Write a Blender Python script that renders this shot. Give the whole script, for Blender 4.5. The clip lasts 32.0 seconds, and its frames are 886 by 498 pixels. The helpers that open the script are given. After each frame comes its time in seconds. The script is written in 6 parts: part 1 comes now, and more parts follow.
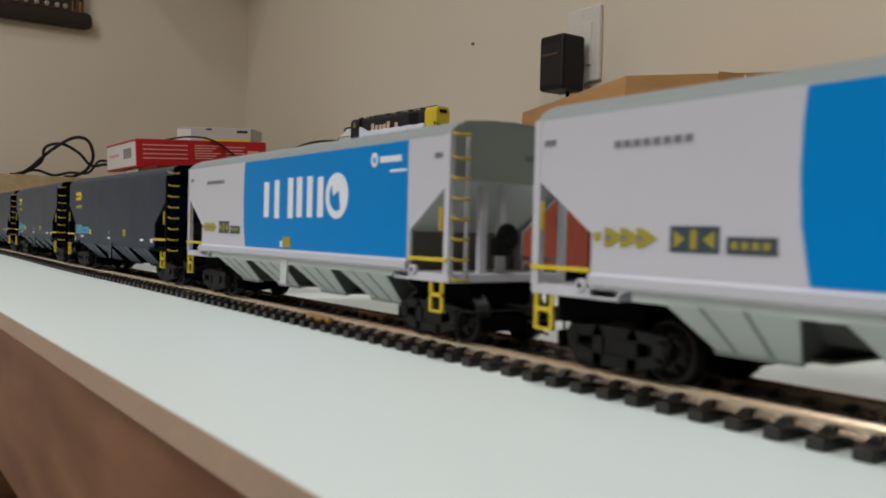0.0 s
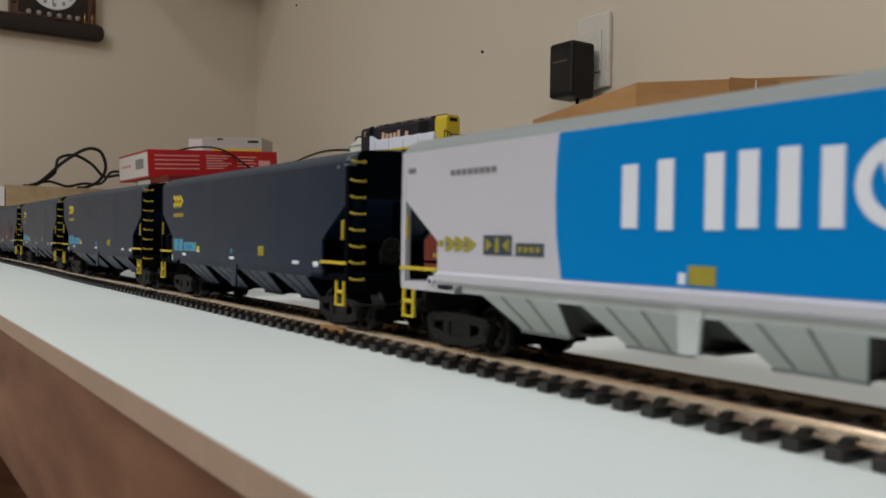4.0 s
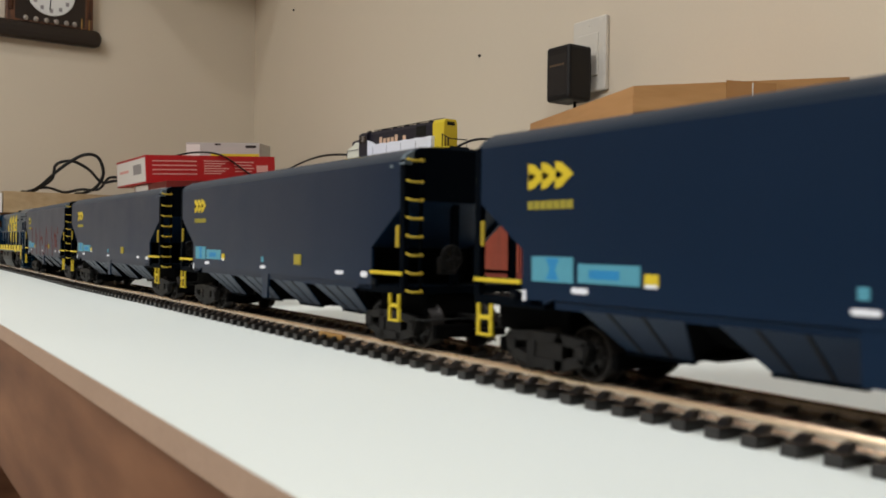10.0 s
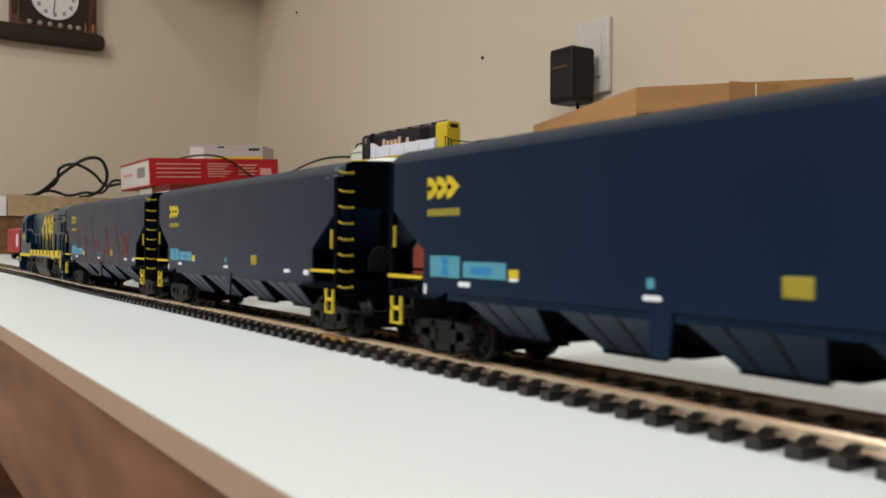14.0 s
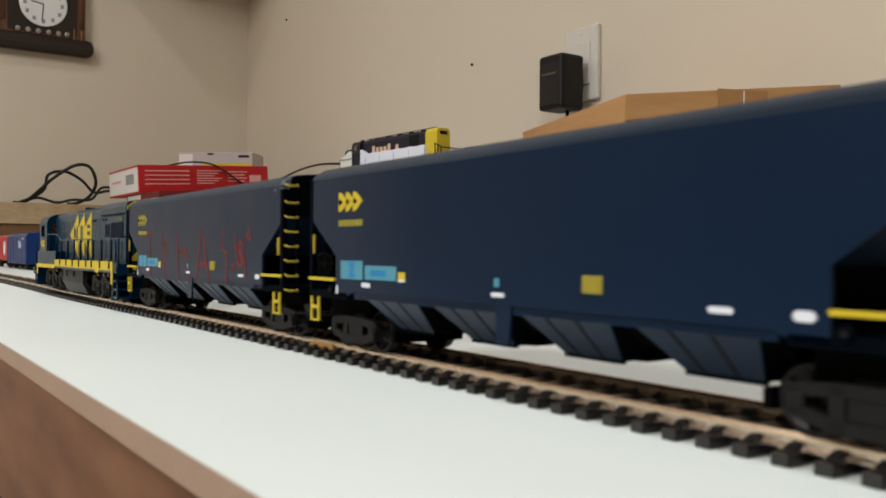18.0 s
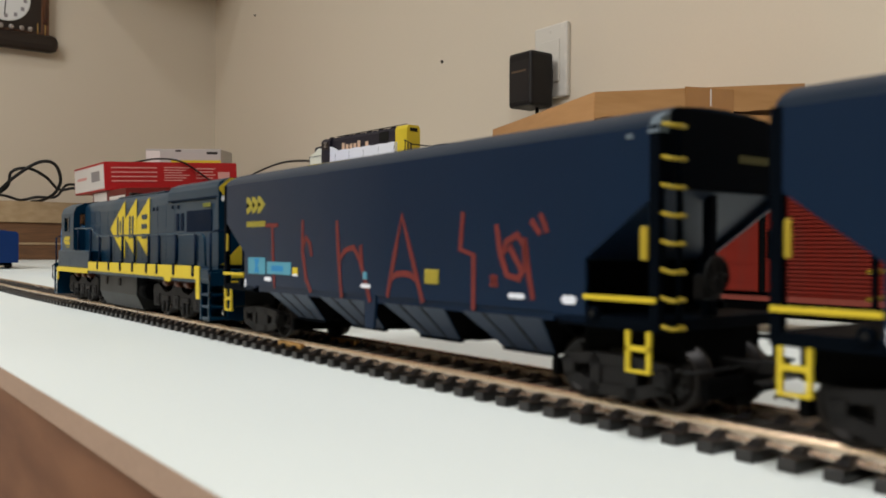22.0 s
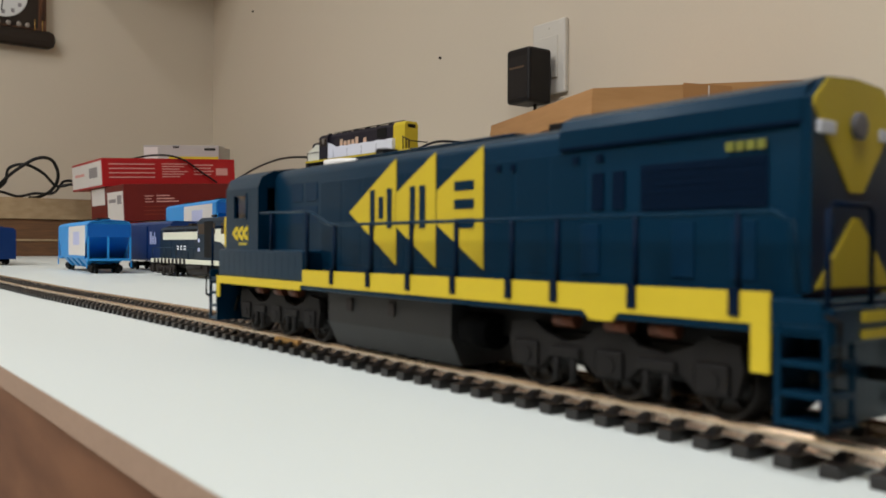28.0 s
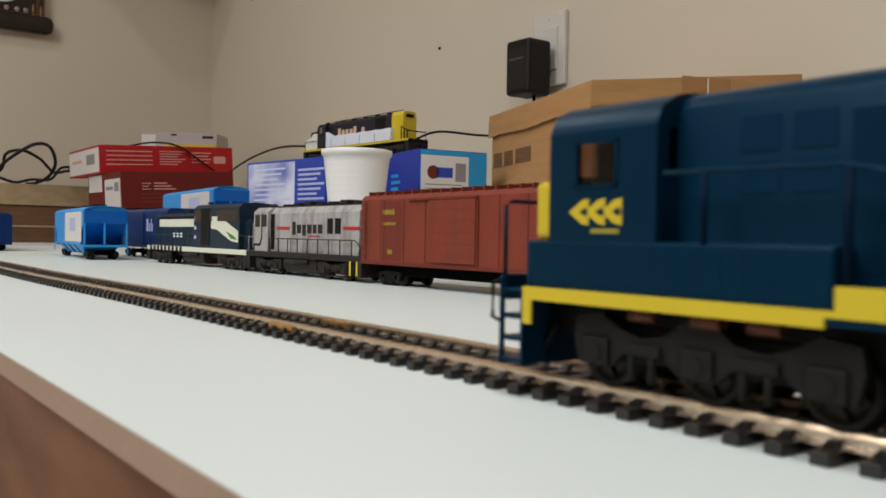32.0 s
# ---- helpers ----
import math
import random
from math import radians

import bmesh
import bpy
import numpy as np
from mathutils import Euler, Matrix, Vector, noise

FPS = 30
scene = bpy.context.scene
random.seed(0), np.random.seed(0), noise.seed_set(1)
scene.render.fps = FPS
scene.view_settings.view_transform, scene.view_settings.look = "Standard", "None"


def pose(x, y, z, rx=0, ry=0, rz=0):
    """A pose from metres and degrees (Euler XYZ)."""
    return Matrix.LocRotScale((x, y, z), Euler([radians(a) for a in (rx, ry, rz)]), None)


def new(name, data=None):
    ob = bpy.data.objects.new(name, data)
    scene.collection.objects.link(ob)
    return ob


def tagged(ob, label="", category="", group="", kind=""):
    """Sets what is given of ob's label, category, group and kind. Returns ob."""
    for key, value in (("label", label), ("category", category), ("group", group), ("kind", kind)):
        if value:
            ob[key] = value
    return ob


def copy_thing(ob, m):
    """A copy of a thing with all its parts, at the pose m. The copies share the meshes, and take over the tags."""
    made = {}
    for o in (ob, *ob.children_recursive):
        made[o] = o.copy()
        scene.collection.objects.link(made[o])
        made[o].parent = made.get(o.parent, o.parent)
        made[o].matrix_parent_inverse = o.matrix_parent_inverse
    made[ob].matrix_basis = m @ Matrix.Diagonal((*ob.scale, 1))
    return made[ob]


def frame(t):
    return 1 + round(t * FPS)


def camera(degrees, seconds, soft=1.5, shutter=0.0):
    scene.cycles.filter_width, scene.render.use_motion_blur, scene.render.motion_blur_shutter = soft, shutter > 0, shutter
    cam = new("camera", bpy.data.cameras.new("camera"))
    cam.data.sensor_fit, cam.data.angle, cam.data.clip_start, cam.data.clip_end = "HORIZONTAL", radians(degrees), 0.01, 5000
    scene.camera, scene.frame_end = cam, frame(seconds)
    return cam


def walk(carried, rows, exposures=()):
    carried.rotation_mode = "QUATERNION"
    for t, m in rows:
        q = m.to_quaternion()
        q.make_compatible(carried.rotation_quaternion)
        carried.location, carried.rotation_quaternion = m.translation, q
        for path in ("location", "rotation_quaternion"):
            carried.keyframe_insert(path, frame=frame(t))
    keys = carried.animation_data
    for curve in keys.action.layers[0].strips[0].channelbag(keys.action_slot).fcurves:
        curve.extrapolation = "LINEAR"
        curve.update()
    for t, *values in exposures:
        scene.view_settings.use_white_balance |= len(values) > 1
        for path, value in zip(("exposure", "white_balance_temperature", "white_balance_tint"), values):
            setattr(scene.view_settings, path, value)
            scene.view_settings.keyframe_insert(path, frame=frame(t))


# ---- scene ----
# The layout stands on a white shelf: x runs along the track, y towards the wall, z = 0 is the shelf's top.
cam = camera(55.1, 32.0, soft=1.7, shutter=0.5)
cam.data.dof.use_dof, cam.data.dof.focus_distance, cam.data.dof.aperture_fstop = True, 0.75, 38.0
# the stand settles by a millimetre or two: seconds, sideways and height in millimetres
STAND = [(0, -0.4, 28.35), (2, -0.9, 28.75), (3.5, -1.25, 29.1), (5.5, -1.25, 29.3), (7, -1.25, 29.45), (10.5, -1.3, 29.85), (14, -1.1, 29.9), (17.2, -0.55, 29.95),
         (19, -0.05, 29.95), (22, 0.4, 30.2), (25, 0.7, 30.15), (29, 0.85, 30.2), (30.3, 1.0, 30.65), (31, 1.15, 30.2), (31.5, 1.35, 29.4), (32, 1.7, 29.0)]


def eye(t):
    return 0.0, float(np.interp(t, [r[0] for r in STAND], [r[1] for r in STAND])) / 1000, float(np.interp(t, [r[0] for r in STAND], [r[2] for r in STAND])) / 1000


# seconds, yaw, pitch, roll
TURNS = [
    (0.0, 54.88, -1.12, 1.47),
    (0.5, 55.36, -0.93, 1.39),
    (1.0, 55.34, -0.51, 1.44),
    (1.5, 55.09, -0.63, 1.34),
    (2.0, 55.11, -0.65, 1.28),
    (2.5, 55.26, -0.65, 1.12),
    (3.0, 55.35, -0.71, 1.17),
    (3.5, 55.50, -0.64, 1.13),
    (5.5, 55.91, -0.78, 0.86),
    (6.0, 56.08, -0.75, 0.91),
    (6.5, 56.12, -0.78, 0.86),
    (7.0, 56.02, -0.84, 0.83),
    (7.5, 56.13, -0.75, 0.71),
    (8.0, 56.10, -0.70, 0.69),
    (8.5, 56.27, -0.67, 0.49),
    (9.0, 56.01, -0.39, 0.60),
    (9.5, 55.53, -0.37, 0.62),
    (10.0, 55.50, -0.39, 0.70),
    (10.5, 55.51, -0.36, 0.61),
    (11.0, 55.62, -0.43, 0.54),
    (11.5, 55.72, -0.45, 0.48),
    (12.0, 55.76, -0.39, 0.49),
    (12.5, 55.78, -0.37, 0.58),
    (13.0, 55.82, -0.31, 0.63),
    (13.5, 55.74, -0.31, 0.68),
    (14.0, 55.74, -0.26, 0.52),
    (14.5, 55.72, -0.22, 0.49),
    (16.5, 55.70, -0.03, 0.60),
    (17.0, 55.42, 0.03, 0.55),
    (17.5, 55.22, 0.07, 0.33),
    (18.0, 55.09, 0.20, 0.44),
    (18.5, 54.62, 0.24, 0.39),
    (19.0, 54.38, 0.25, 0.46),
    (19.5, 54.18, 0.26, 0.42),
    (20.0, 53.74, 0.24, 0.59),
    (20.5, 53.33, 0.25, 0.74),
    (21.0, 53.12, 0.15, 0.66),
    (21.5, 53.13, 0.07, 0.32),
    (22.0, 53.12, 0.01, 0.29),
    (22.5, 53.25, -0.02, 0.18),
    (23.0, 53.19, -0.05, 0.35),
    (23.5, 53.15, -0.02, 0.47),
    (24.0, 53.01, -0.06, 0.54),
    (24.5, 52.95, -0.07, 0.41),
    (25.0, 53.02, -0.10, 0.47),
    (25.5, 53.00, -0.07, 0.51),
    (27.5, 52.87, -0.22, 0.42),
    (28.0, 53.00, -0.23, 0.29),
    (28.5, 52.92, -0.20, 0.40),
    (29.0, 52.82, -0.20, 0.55),
    (29.5, 52.80, -0.31, 0.41),
    (30.0, 53.10, -0.39, 0.07),
    (30.5, 53.28, -0.65, 0.08),
    (31.0, 52.81, -0.91, 0.40),
    (31.5, 52.68, -0.73, 0.91),
    (32.0, 52.83, -0.80, 0.96),
]
walk(cam, [(t, Matrix.Translation(eye(t)) @ Matrix.Rotation(radians(yaw), 4, "Z") @ Matrix.Rotation(radians(90 + pitch), 4, "X")
            @ Matrix.Rotation(radians(roll), 4, "Z")) for t, yaw, pitch, roll in TURNS],
     exposures=[(0.0, -0.48, 6350, 8), (1.0, -0.51, 6320, 8), (2.0, -0.47, 6290, 8), (3.0, -0.56, 6260, 8), (6.0, -0.36, 6500, 10), (7.0, -0.24, 6550, 9), (8.5, -0.08, 6550, 9), (24.0, -0.05, 6500, 9), (28.0, -0.17, 6420, 9), (30.0, -0.30, 6300, 9), (31.0, -0.34, 6330, 9), (32.0, -0.28, 6400, 9)])

# ---------------------------------------------------------------- light
world = bpy.data.worlds.new("room_air")
world.use_nodes = True
world.node_tree.nodes["Background"].inputs[0].default_value = (1.0, 0.97, 0.93, 1)
world.node_tree.nodes["Background"].inputs[1].default_value = 0.04
scene.world = world
scene.view_settings.exposure = 0.0

# the first two follow the wall shadows; the third is added fill
LAMPS = [(-0.5, -1.55, 1.68, 1.30, 56.0), (-1.5, -0.26, 1.66, 0.14, 5.0), (0.3, -0.26, 1.66, 0.30, 17.0)]
for lx, ly, lz, size, watts in LAMPS:
    data = bpy.data.lights.new("ceiling_lamp_light", "AREA")
    data.shape, data.size, data.energy, data.color = "DISK", size, watts, (0.955, 0.965, 1.0)
    lamp_ob = new("ceiling_lamp_light", data)
    lamp_ob.matrix_world = pose(lx, ly, lz)

# ---------------------------------------------------------------- materials
MATS = {}


def rgb(h):
    """Linear colour from an sRGB hex string."""
    out = []
    for n in (0, 2, 4):
        v = int(h[n:n + 2], 16) / 255
        out.append(v / 12.92 if v <= 0.04045 else ((v + 0.055) / 1.055) ** 2.4)
    return out


def paint(name, colour, rough=0.5, metal=0.0, vary=0.12, scale=60.0, bump=0.05, fine=900.0, spec=0.3, grime=0.0, sheen=0.0, tint=None):
    """A painted, moulded or coated surface: broad mottling, fine grain, slight relief; sheen is its gloss at a glancing angle."""
    if name in MATS:
        return MATS[name]
    m = bpy.data.materials.new(name)
    m.use_nodes = True
    nt = m.node_tree
    b = nt.nodes["Principled BSDF"]
    c = rgb(colour) if isinstance(colour, str) else colour
    tex = nt.nodes.new("ShaderNodeTexCoord")
    big = nt.nodes.new("ShaderNodeTexNoise")
    big.inputs["Scale"].default_value, big.inputs["Detail"].default_value = scale, 4
    small = nt.nodes.new("ShaderNodeTexNoise")
    small.inputs["Scale"].default_value, small.inputs["Detail"].default_value = fine, 3
    nt.links.new(tex.outputs["Object"], big.inputs["Vector"])
    nt.links.new(tex.outputs["Object"], small.inputs["Vector"])
    mix = nt.nodes.new("ShaderNodeMixRGB")
    mix.inputs[1].default_value = (*[max(0, v * (1 - vary)) for v in c], 1)
    mix.inputs[2].default_value = (*[min(1, v * (1 + vary)) for v in c], 1)
    add = nt.nodes.new("ShaderNodeMath")
    add.operation = "MULTIPLY_ADD"
    add.inputs[1].default_value = 0.6
    nt.links.new(big.outputs["Fac"], add.inputs[0])
    half = nt.nodes.new("ShaderNodeMath")
    half.operation = "MULTIPLY"
    half.inputs[1].default_value = 0.4
    nt.links.new(small.outputs["Fac"], half.inputs[0])
    nt.links.new(half.outputs[0], add.inputs[2])
    nt.links.new(add.outputs[0], mix.inputs[0])
    top = mix.outputs[0]
    if grime:
        # brown dirt in downward streaks and patches
        mp = nt.nodes.new("ShaderNodeMapping")
        mp.inputs["Scale"].default_value = (1.0, 1.0, 0.22)
        dirt = nt.nodes.new("ShaderNodeTexNoise")
        dirt.inputs["Scale"].default_value, dirt.inputs["Detail"].default_value, dirt.inputs["Roughness"].default_value = 110.0, 6, 0.7
        ramp = nt.nodes.new("ShaderNodeMapRange")
        ramp.inputs[1].default_value, ramp.inputs[2].default_value, ramp.inputs[4].default_value = 0.45, 0.72, grime
        over = nt.nodes.new("ShaderNodeMixRGB")
        over.inputs[2].default_value = (0.035, 0.024, 0.018, 1)
        nt.links.new(tex.outputs["Object"], mp.inputs[0])
        nt.links.new(mp.outputs[0], dirt.inputs["Vector"])
        nt.links.new(dirt.outputs["Fac"], ramp.inputs[0])
        nt.links.new(ramp.outputs[0], over.inputs[0])
        nt.links.new(top, over.inputs[1])
        top = over.outputs[0]
    nt.links.new(top, b.inputs["Base Color"])
    rr = nt.nodes.new("ShaderNodeMapRange")
    rr.inputs[3].default_value, rr.inputs[4].default_value = max(0.02, rough - 0.08), min(1, rough + 0.1)
    nt.links.new(big.outputs["Fac"], rr.inputs[0])
    nt.links.new(rr.outputs[0], b.inputs["Roughness"])
    b.inputs["Metallic"].default_value = metal
    b.inputs["Specular IOR Level"].default_value = spec
    if sheen:
        lw = nt.nodes.new("ShaderNodeLayerWeight")
        lw.inputs["Blend"].default_value = 0.5
        gl = nt.nodes.new("ShaderNodeMapRange")
        gl.inputs[1].default_value, gl.inputs[2].default_value, gl.inputs[3].default_value, gl.inputs[4].default_value = 0.45, 0.85, spec, sheen
        nt.links.new(lw.outputs["Facing"], gl.inputs[0])
        nt.links.new(gl.outputs[0], b.inputs["Specular IOR Level"])
    if tint:
        b.inputs["Specular Tint"].default_value = (*tint, 1)
    if bump:
        bp = nt.nodes.new("ShaderNodeBump")
        bp.inputs["Strength"].default_value, bp.inputs["Distance"].default_value = bump, 0.0004
        nt.links.new(small.outputs["Fac"], bp.inputs["Height"])
        nt.links.new(bp.outputs[0], b.inputs["Normal"])
    MATS[name] = m
    return m


def wood(name, dark, light, along=(1, 12, 12), scale=14.0, rough=0.6):
    """Streaky wood or board, its grain along the first axis."""
    if name in MATS:
        return MATS[name]
    m = bpy.data.materials.new(name)
    m.use_nodes = True
    nt = m.node_tree
    b = nt.nodes["Principled BSDF"]
    tex = nt.nodes.new("ShaderNodeTexCoord")
    mp = nt.nodes.new("ShaderNodeMapping")
    mp.inputs["Scale"].default_value = along
    nz = nt.nodes.new("ShaderNodeTexNoise")
    nz.inputs["Scale"].default_value, nz.inputs["Detail"].default_value = scale, 6
    ramp = nt.nodes.new("ShaderNodeValToRGB")
    ramp.color_ramp.elements[0].color, ramp.color_ramp.elements[1].color = (*rgb(dark), 1), (*rgb(light), 1)
    ramp.color_ramp.elements[0].position, ramp.color_ramp.elements[1].position = 0.3, 0.7
    nt.links.new(tex.outputs["Object"], mp.inputs[0])
    nt.links.new(mp.outputs[0], nz.inputs["Vector"])
    nt.links.new(nz.outputs["Fac"], ramp.inputs[0])
    nt.links.new(ramp.outputs[0], b.inputs["Base Color"])
    b.inputs["Roughness"].default_value = rough
    bp = nt.nodes.new("ShaderNodeBump")
    bp.inputs["Strength"].default_value, bp.inputs["Distance"].default_value = 0.15, 0.0006
    nt.links.new(nz.outputs["Fac"], bp.inputs["Height"])
    nt.links.new(bp.outputs[0], b.inputs["Normal"])
    MATS[name] = m
    return m


def cloudy(name, dark, light):
    """Card printed with a soft cloud of two colours."""
    m = bpy.data.materials.new(name)
    m.use_nodes = True
    nt = m.node_tree
    b = nt.nodes["Principled BSDF"]
    tex = nt.nodes.new("ShaderNodeTexCoord")
    nz = nt.nodes.new("ShaderNodeTexNoise")
    nz.inputs["Scale"].default_value, nz.inputs["Detail"].default_value = 14, 2
    ramp = nt.nodes.new("ShaderNodeValToRGB")
    ramp.color_ramp.elements[0].color, ramp.color_ramp.elements[1].color = (*rgb(dark), 1), (*rgb(light), 1)
    ramp.color_ramp.elements[0].position, ramp.color_ramp.elements[1].position = 0.35, 0.62
    nt.links.new(tex.outputs["Object"], nz.inputs["Vector"])
    nt.links.new(nz.outputs["Fac"], ramp.inputs[0])
    nt.links.new(ramp.outputs[0], b.inputs["Base Color"])
    b.inputs["Roughness"].default_value = 0.35
    return m


def clear_pane(name):
    """Thin clear plastic glazing."""
    m = bpy.data.materials.new(name)
    m.use_nodes = True
    b = m.node_tree.nodes["Principled BSDF"]
    b.inputs["Base Color"].default_value = (0.5, 0.43, 0.39, 1)
    b.inputs["Transmission Weight"].default_value, b.inputs["Roughness"].default_value, b.inputs["IOR"].default_value = 1.0, 0.03, 1.3
    return m


def glow(name, colour, strength):
    m = bpy.data.materials.new(name)
    m.use_nodes = True
    b = m.node_tree.nodes["Principled BSDF"]
    b.inputs["Emission Color"].default_value, b.inputs["Emission Strength"].default_value = (*colour, 1), strength
    return m


WALL = paint("wall_paint", "ccc0ac", rough=0.85, vary=0.05, scale=3, bump=0.25, fine=260)
# dark wall colour chosen to keep bounced light off east-facing ends
UMBER = paint("umber_low_bounce_wall", "4a4038", rough=0.85, vary=0.05, scale=3, bump=0.25, fine=260)
CEIL = paint("ceiling_paint", "e6e0d6", rough=0.9, vary=0.03, scale=3)
FLOOR = wood("floor_boards", "3a2618", "6b4a30", along=(1, 9, 9), scale=6)
LAMINATE = paint("white_laminate", "d1d6d0", rough=0.4, spec=0.12, vary=0.025, scale=9, bump=0.03, fine=700)
EDGE_MDF = paint("raw_board_edge", "a9917c", rough=0.9, vary=0.22, scale=28, bump=0.2, fine=900)
APRON = wood("reddish_board", "5a3826", "886044", along=(1, 1, 4), scale=16, rough=0.55)
NAVY = paint("navy_plastic", "0a1d32", rough=0.44, vary=0.12, scale=45, spec=0.15, sheen=1.0, tint=(0.72, 0.82, 1.0))
NAVY_ROOF = paint("navy_roof_plastic", "081826", rough=0.7, vary=0.12, scale=45, spec=0.15, sheen=0.7)
# frame navy, taken near black so the wagon ends carry their shade
NAVY_DK = paint("navy_frame_and_shaded_end", "03070d", rough=0.6, spec=0.02, vary=0.12, scale=60)
# black plastic, also put in where parts lie in deep shade
PITCH = paint("matt_black_plastic_and_shade", "040404", rough=0.9, vary=0.3, scale=120, spec=0.05)
BLACK = paint("black_plastic", "090807", spec=0.2, rough=0.55, vary=0.3, scale=120)
TRUCK = paint("truck_plastic", "0d0b0a", spec=0.25, rough=0.6, vary=0.25, scale=200, bump=0.15)
STEEL = paint("wheel_steel", "1d1a18", rough=0.4, metal=0.5, vary=0.2, scale=200)
BRASS = paint("rail_brass", "d0b89c", rough=0.24, metal=0.85, vary=0.22, scale=30, bump=0.05)
RAILSIDE = paint("rail_side", "d0bfae", rough=0.25, metal=0.9, vary=0.22, scale=80)
JOINER = paint("brass_joiner", "c79a5a", rough=0.3, metal=0.9, vary=0.15, scale=90)
SLEEPER = paint("sleeper_plastic", "120e0c", rough=0.36, spec=0.6, vary=0.3, scale=150, bump=0.2)
YELLOW = paint("yellow_paint", "c8b02a", rough=0.45, vary=0.08, scale=80)
YELLOW_RUNG = paint("dull_yellow_rod", "a38c24", rough=0.5, vary=0.12, scale=120)
YELLOW_DULL = paint("dull_yellow_print", "958a30", rough=0.5, vary=0.2, scale=400)
OLIVE = paint("dark_olive_print", "4c481f", rough=0.6, vary=0.3, scale=300)
CYAN = paint("cyan_print", "4c8d9f", rough=0.45, vary=0.15, scale=200)
WHITEP = paint("white_print", "d9dbe0", rough=0.5, vary=0.05, scale=80)
GREYW = paint("light_grey_paint", "bab8be", rough=0.42, vary=0.04, scale=30)
GREYR = paint("roof_grey_paint", "828785", rough=0.5, vary=0.08, scale=40)
# wagon grey darkened to hold the shade of belly and chute backs
GREYDK = paint("shaded_underside_grey", "454643", rough=0.8, vary=0.1, scale=60)
# same grey, darkened for sheets deep under the wagon's ends
GREYS = paint("shaded_sheet_grey", "6d6a64", rough=0.6, vary=0.1, scale=60)
# body grey lowered for ends that face away from the light
GREYE = paint("shaded_end_grey", "828782", rough=0.5, vary=0.1, scale=60)
GREYH = paint("hopper_grey_paint", "b6bbb8", rough=0.5, vary=0.08, scale=60)
SCUFF = paint("scuffed_grey_plastic", "59656c", rough=0.6, vary=0.3, scale=300)
SKYBLUE = paint("bright_blue_print", "0078bc", spec=0.12, rough=0.4, vary=0.05, scale=20)
GREYPRINT = paint("grey_print", "6f6d70", rough=0.5, vary=0.15, scale=300)
MIXPRINT = paint("blue_yellow_print", "74762f", rough=0.5, vary=0.35, scale=500)
PANELDK = paint("slate_blue_print", "35404c", rough=0.5, vary=0.25, scale=300)
BLUEPRINT = paint("dark_blue_print", "1f78ab", rough=0.5, vary=0.2, scale=300)
REDP = paint("red_brush_paint", "66221c", rough=0.55, vary=0.55, scale=260)
LOCOBLUE = paint("loco_blue_paint", "052539", spec=0.12, sheen=1.0, tint=(0.5, 0.84, 1.0), rough=0.33, vary=0.08, scale=40)
LOCODARK = paint("loco_louvre_blue", "04162a", spec=0.05, rough=0.5, vary=0.2, scale=120)
LOCOLOUV = paint("loco_door_blue", "06273f", spec=0.15, sheen=1.0, tint=(0.5, 0.84, 1.0), rough=0.36, vary=0.2, scale=300)
GLASS_DK = paint("dark_window_plastic", "2c221c", rough=0.12, vary=0.3, scale=90, bump=0)
CABGLASS = clear_pane("cab_glazing")
LTRUCK = paint("loco_truck_plastic", "191716", rough=0.65, spec=0.2, vary=0.3, scale=160, bump=0.2)
TANK = paint("tank_grey", "1f1f1e", rough=0.5, vary=0.12, scale=50)
COPPER = paint("copper_brown", "5c3524", rough=0.45, metal=0.5, vary=0.3, scale=200)
RUST = paint("red_oxide_paint", "7c3422", rough=0.6, vary=0.16, scale=40, grime=0.35)
RUST_B = paint("bright_red_oxide", "621305", rough=0.65, vary=0.14, scale=40, spec=0.15, grime=0.3)
RUST_DK = paint("dark_red_oxide", "6a2a1d", rough=0.6, vary=0.2, scale=60)
SILVER = paint("silver_grey_paint", "aaa6a2", rough=0.45, vary=0.12, scale=60, grime=0.7)
SOOT = paint("sooty_grey", "211b18", rough=0.65, vary=0.3, scale=90, grime=0.4)
PLUM = paint("plum_navy_paint", "1b1822", rough=0.5, vary=0.15, scale=60)
NAVY2 = paint("deep_navy_paint", "0f2636", rough=0.45, vary=0.12, scale=60, grime=0.2)
GREENP = paint("green_print", "4a7a3a", rough=0.5, vary=0.1, scale=60)
LETTERS = paint("peach_print", "c9a98c", rough=0.5, vary=0.1, scale=60)
CREAM = paint("cream_paint", "d8d8c4", rough=0.5, vary=0.06, scale=60)
BLUEH = paint("strong_blue_paint", "0a58aa", rough=0.4, vary=0.08, scale=40)
BLUEH_L = paint("pale_blue_paint", "2f8fd4", rough=0.4, vary=0.08, scale=40)
BLUEH_D = paint("dark_blue_paint", "0e2c60", rough=0.42, vary=0.12, scale=50, sheen=0.9, tint=(0.7, 0.85, 1.0))
CARD = wood("brown_cardboard", "a67a4a", "b48756", along=(2, 2, 14), scale=7, rough=0.85)
TAPE = paint("brown_tape", "9c6f42", rough=0.22, vary=0.12, scale=40, spec=0.5)
CARD_DK = wood("dark_cardboard", "5e4129", "755233", along=(2, 2, 20), scale=9, rough=0.85)
BEIGE = wood("beige_board", "9c825e", "ad9470", along=(1, 6, 14), scale=7, rough=0.75)
REDBOX = paint("red_card_print", "ac1c20", rough=0.35, vary=0.05, scale=20)
MAROON = paint("maroon_card_print", "661a16", rough=0.4, vary=0.08, scale=20)
PALECARD = paint("pale_grey_card", "aeaaa4", rough=0.4, vary=0.06, scale=30)
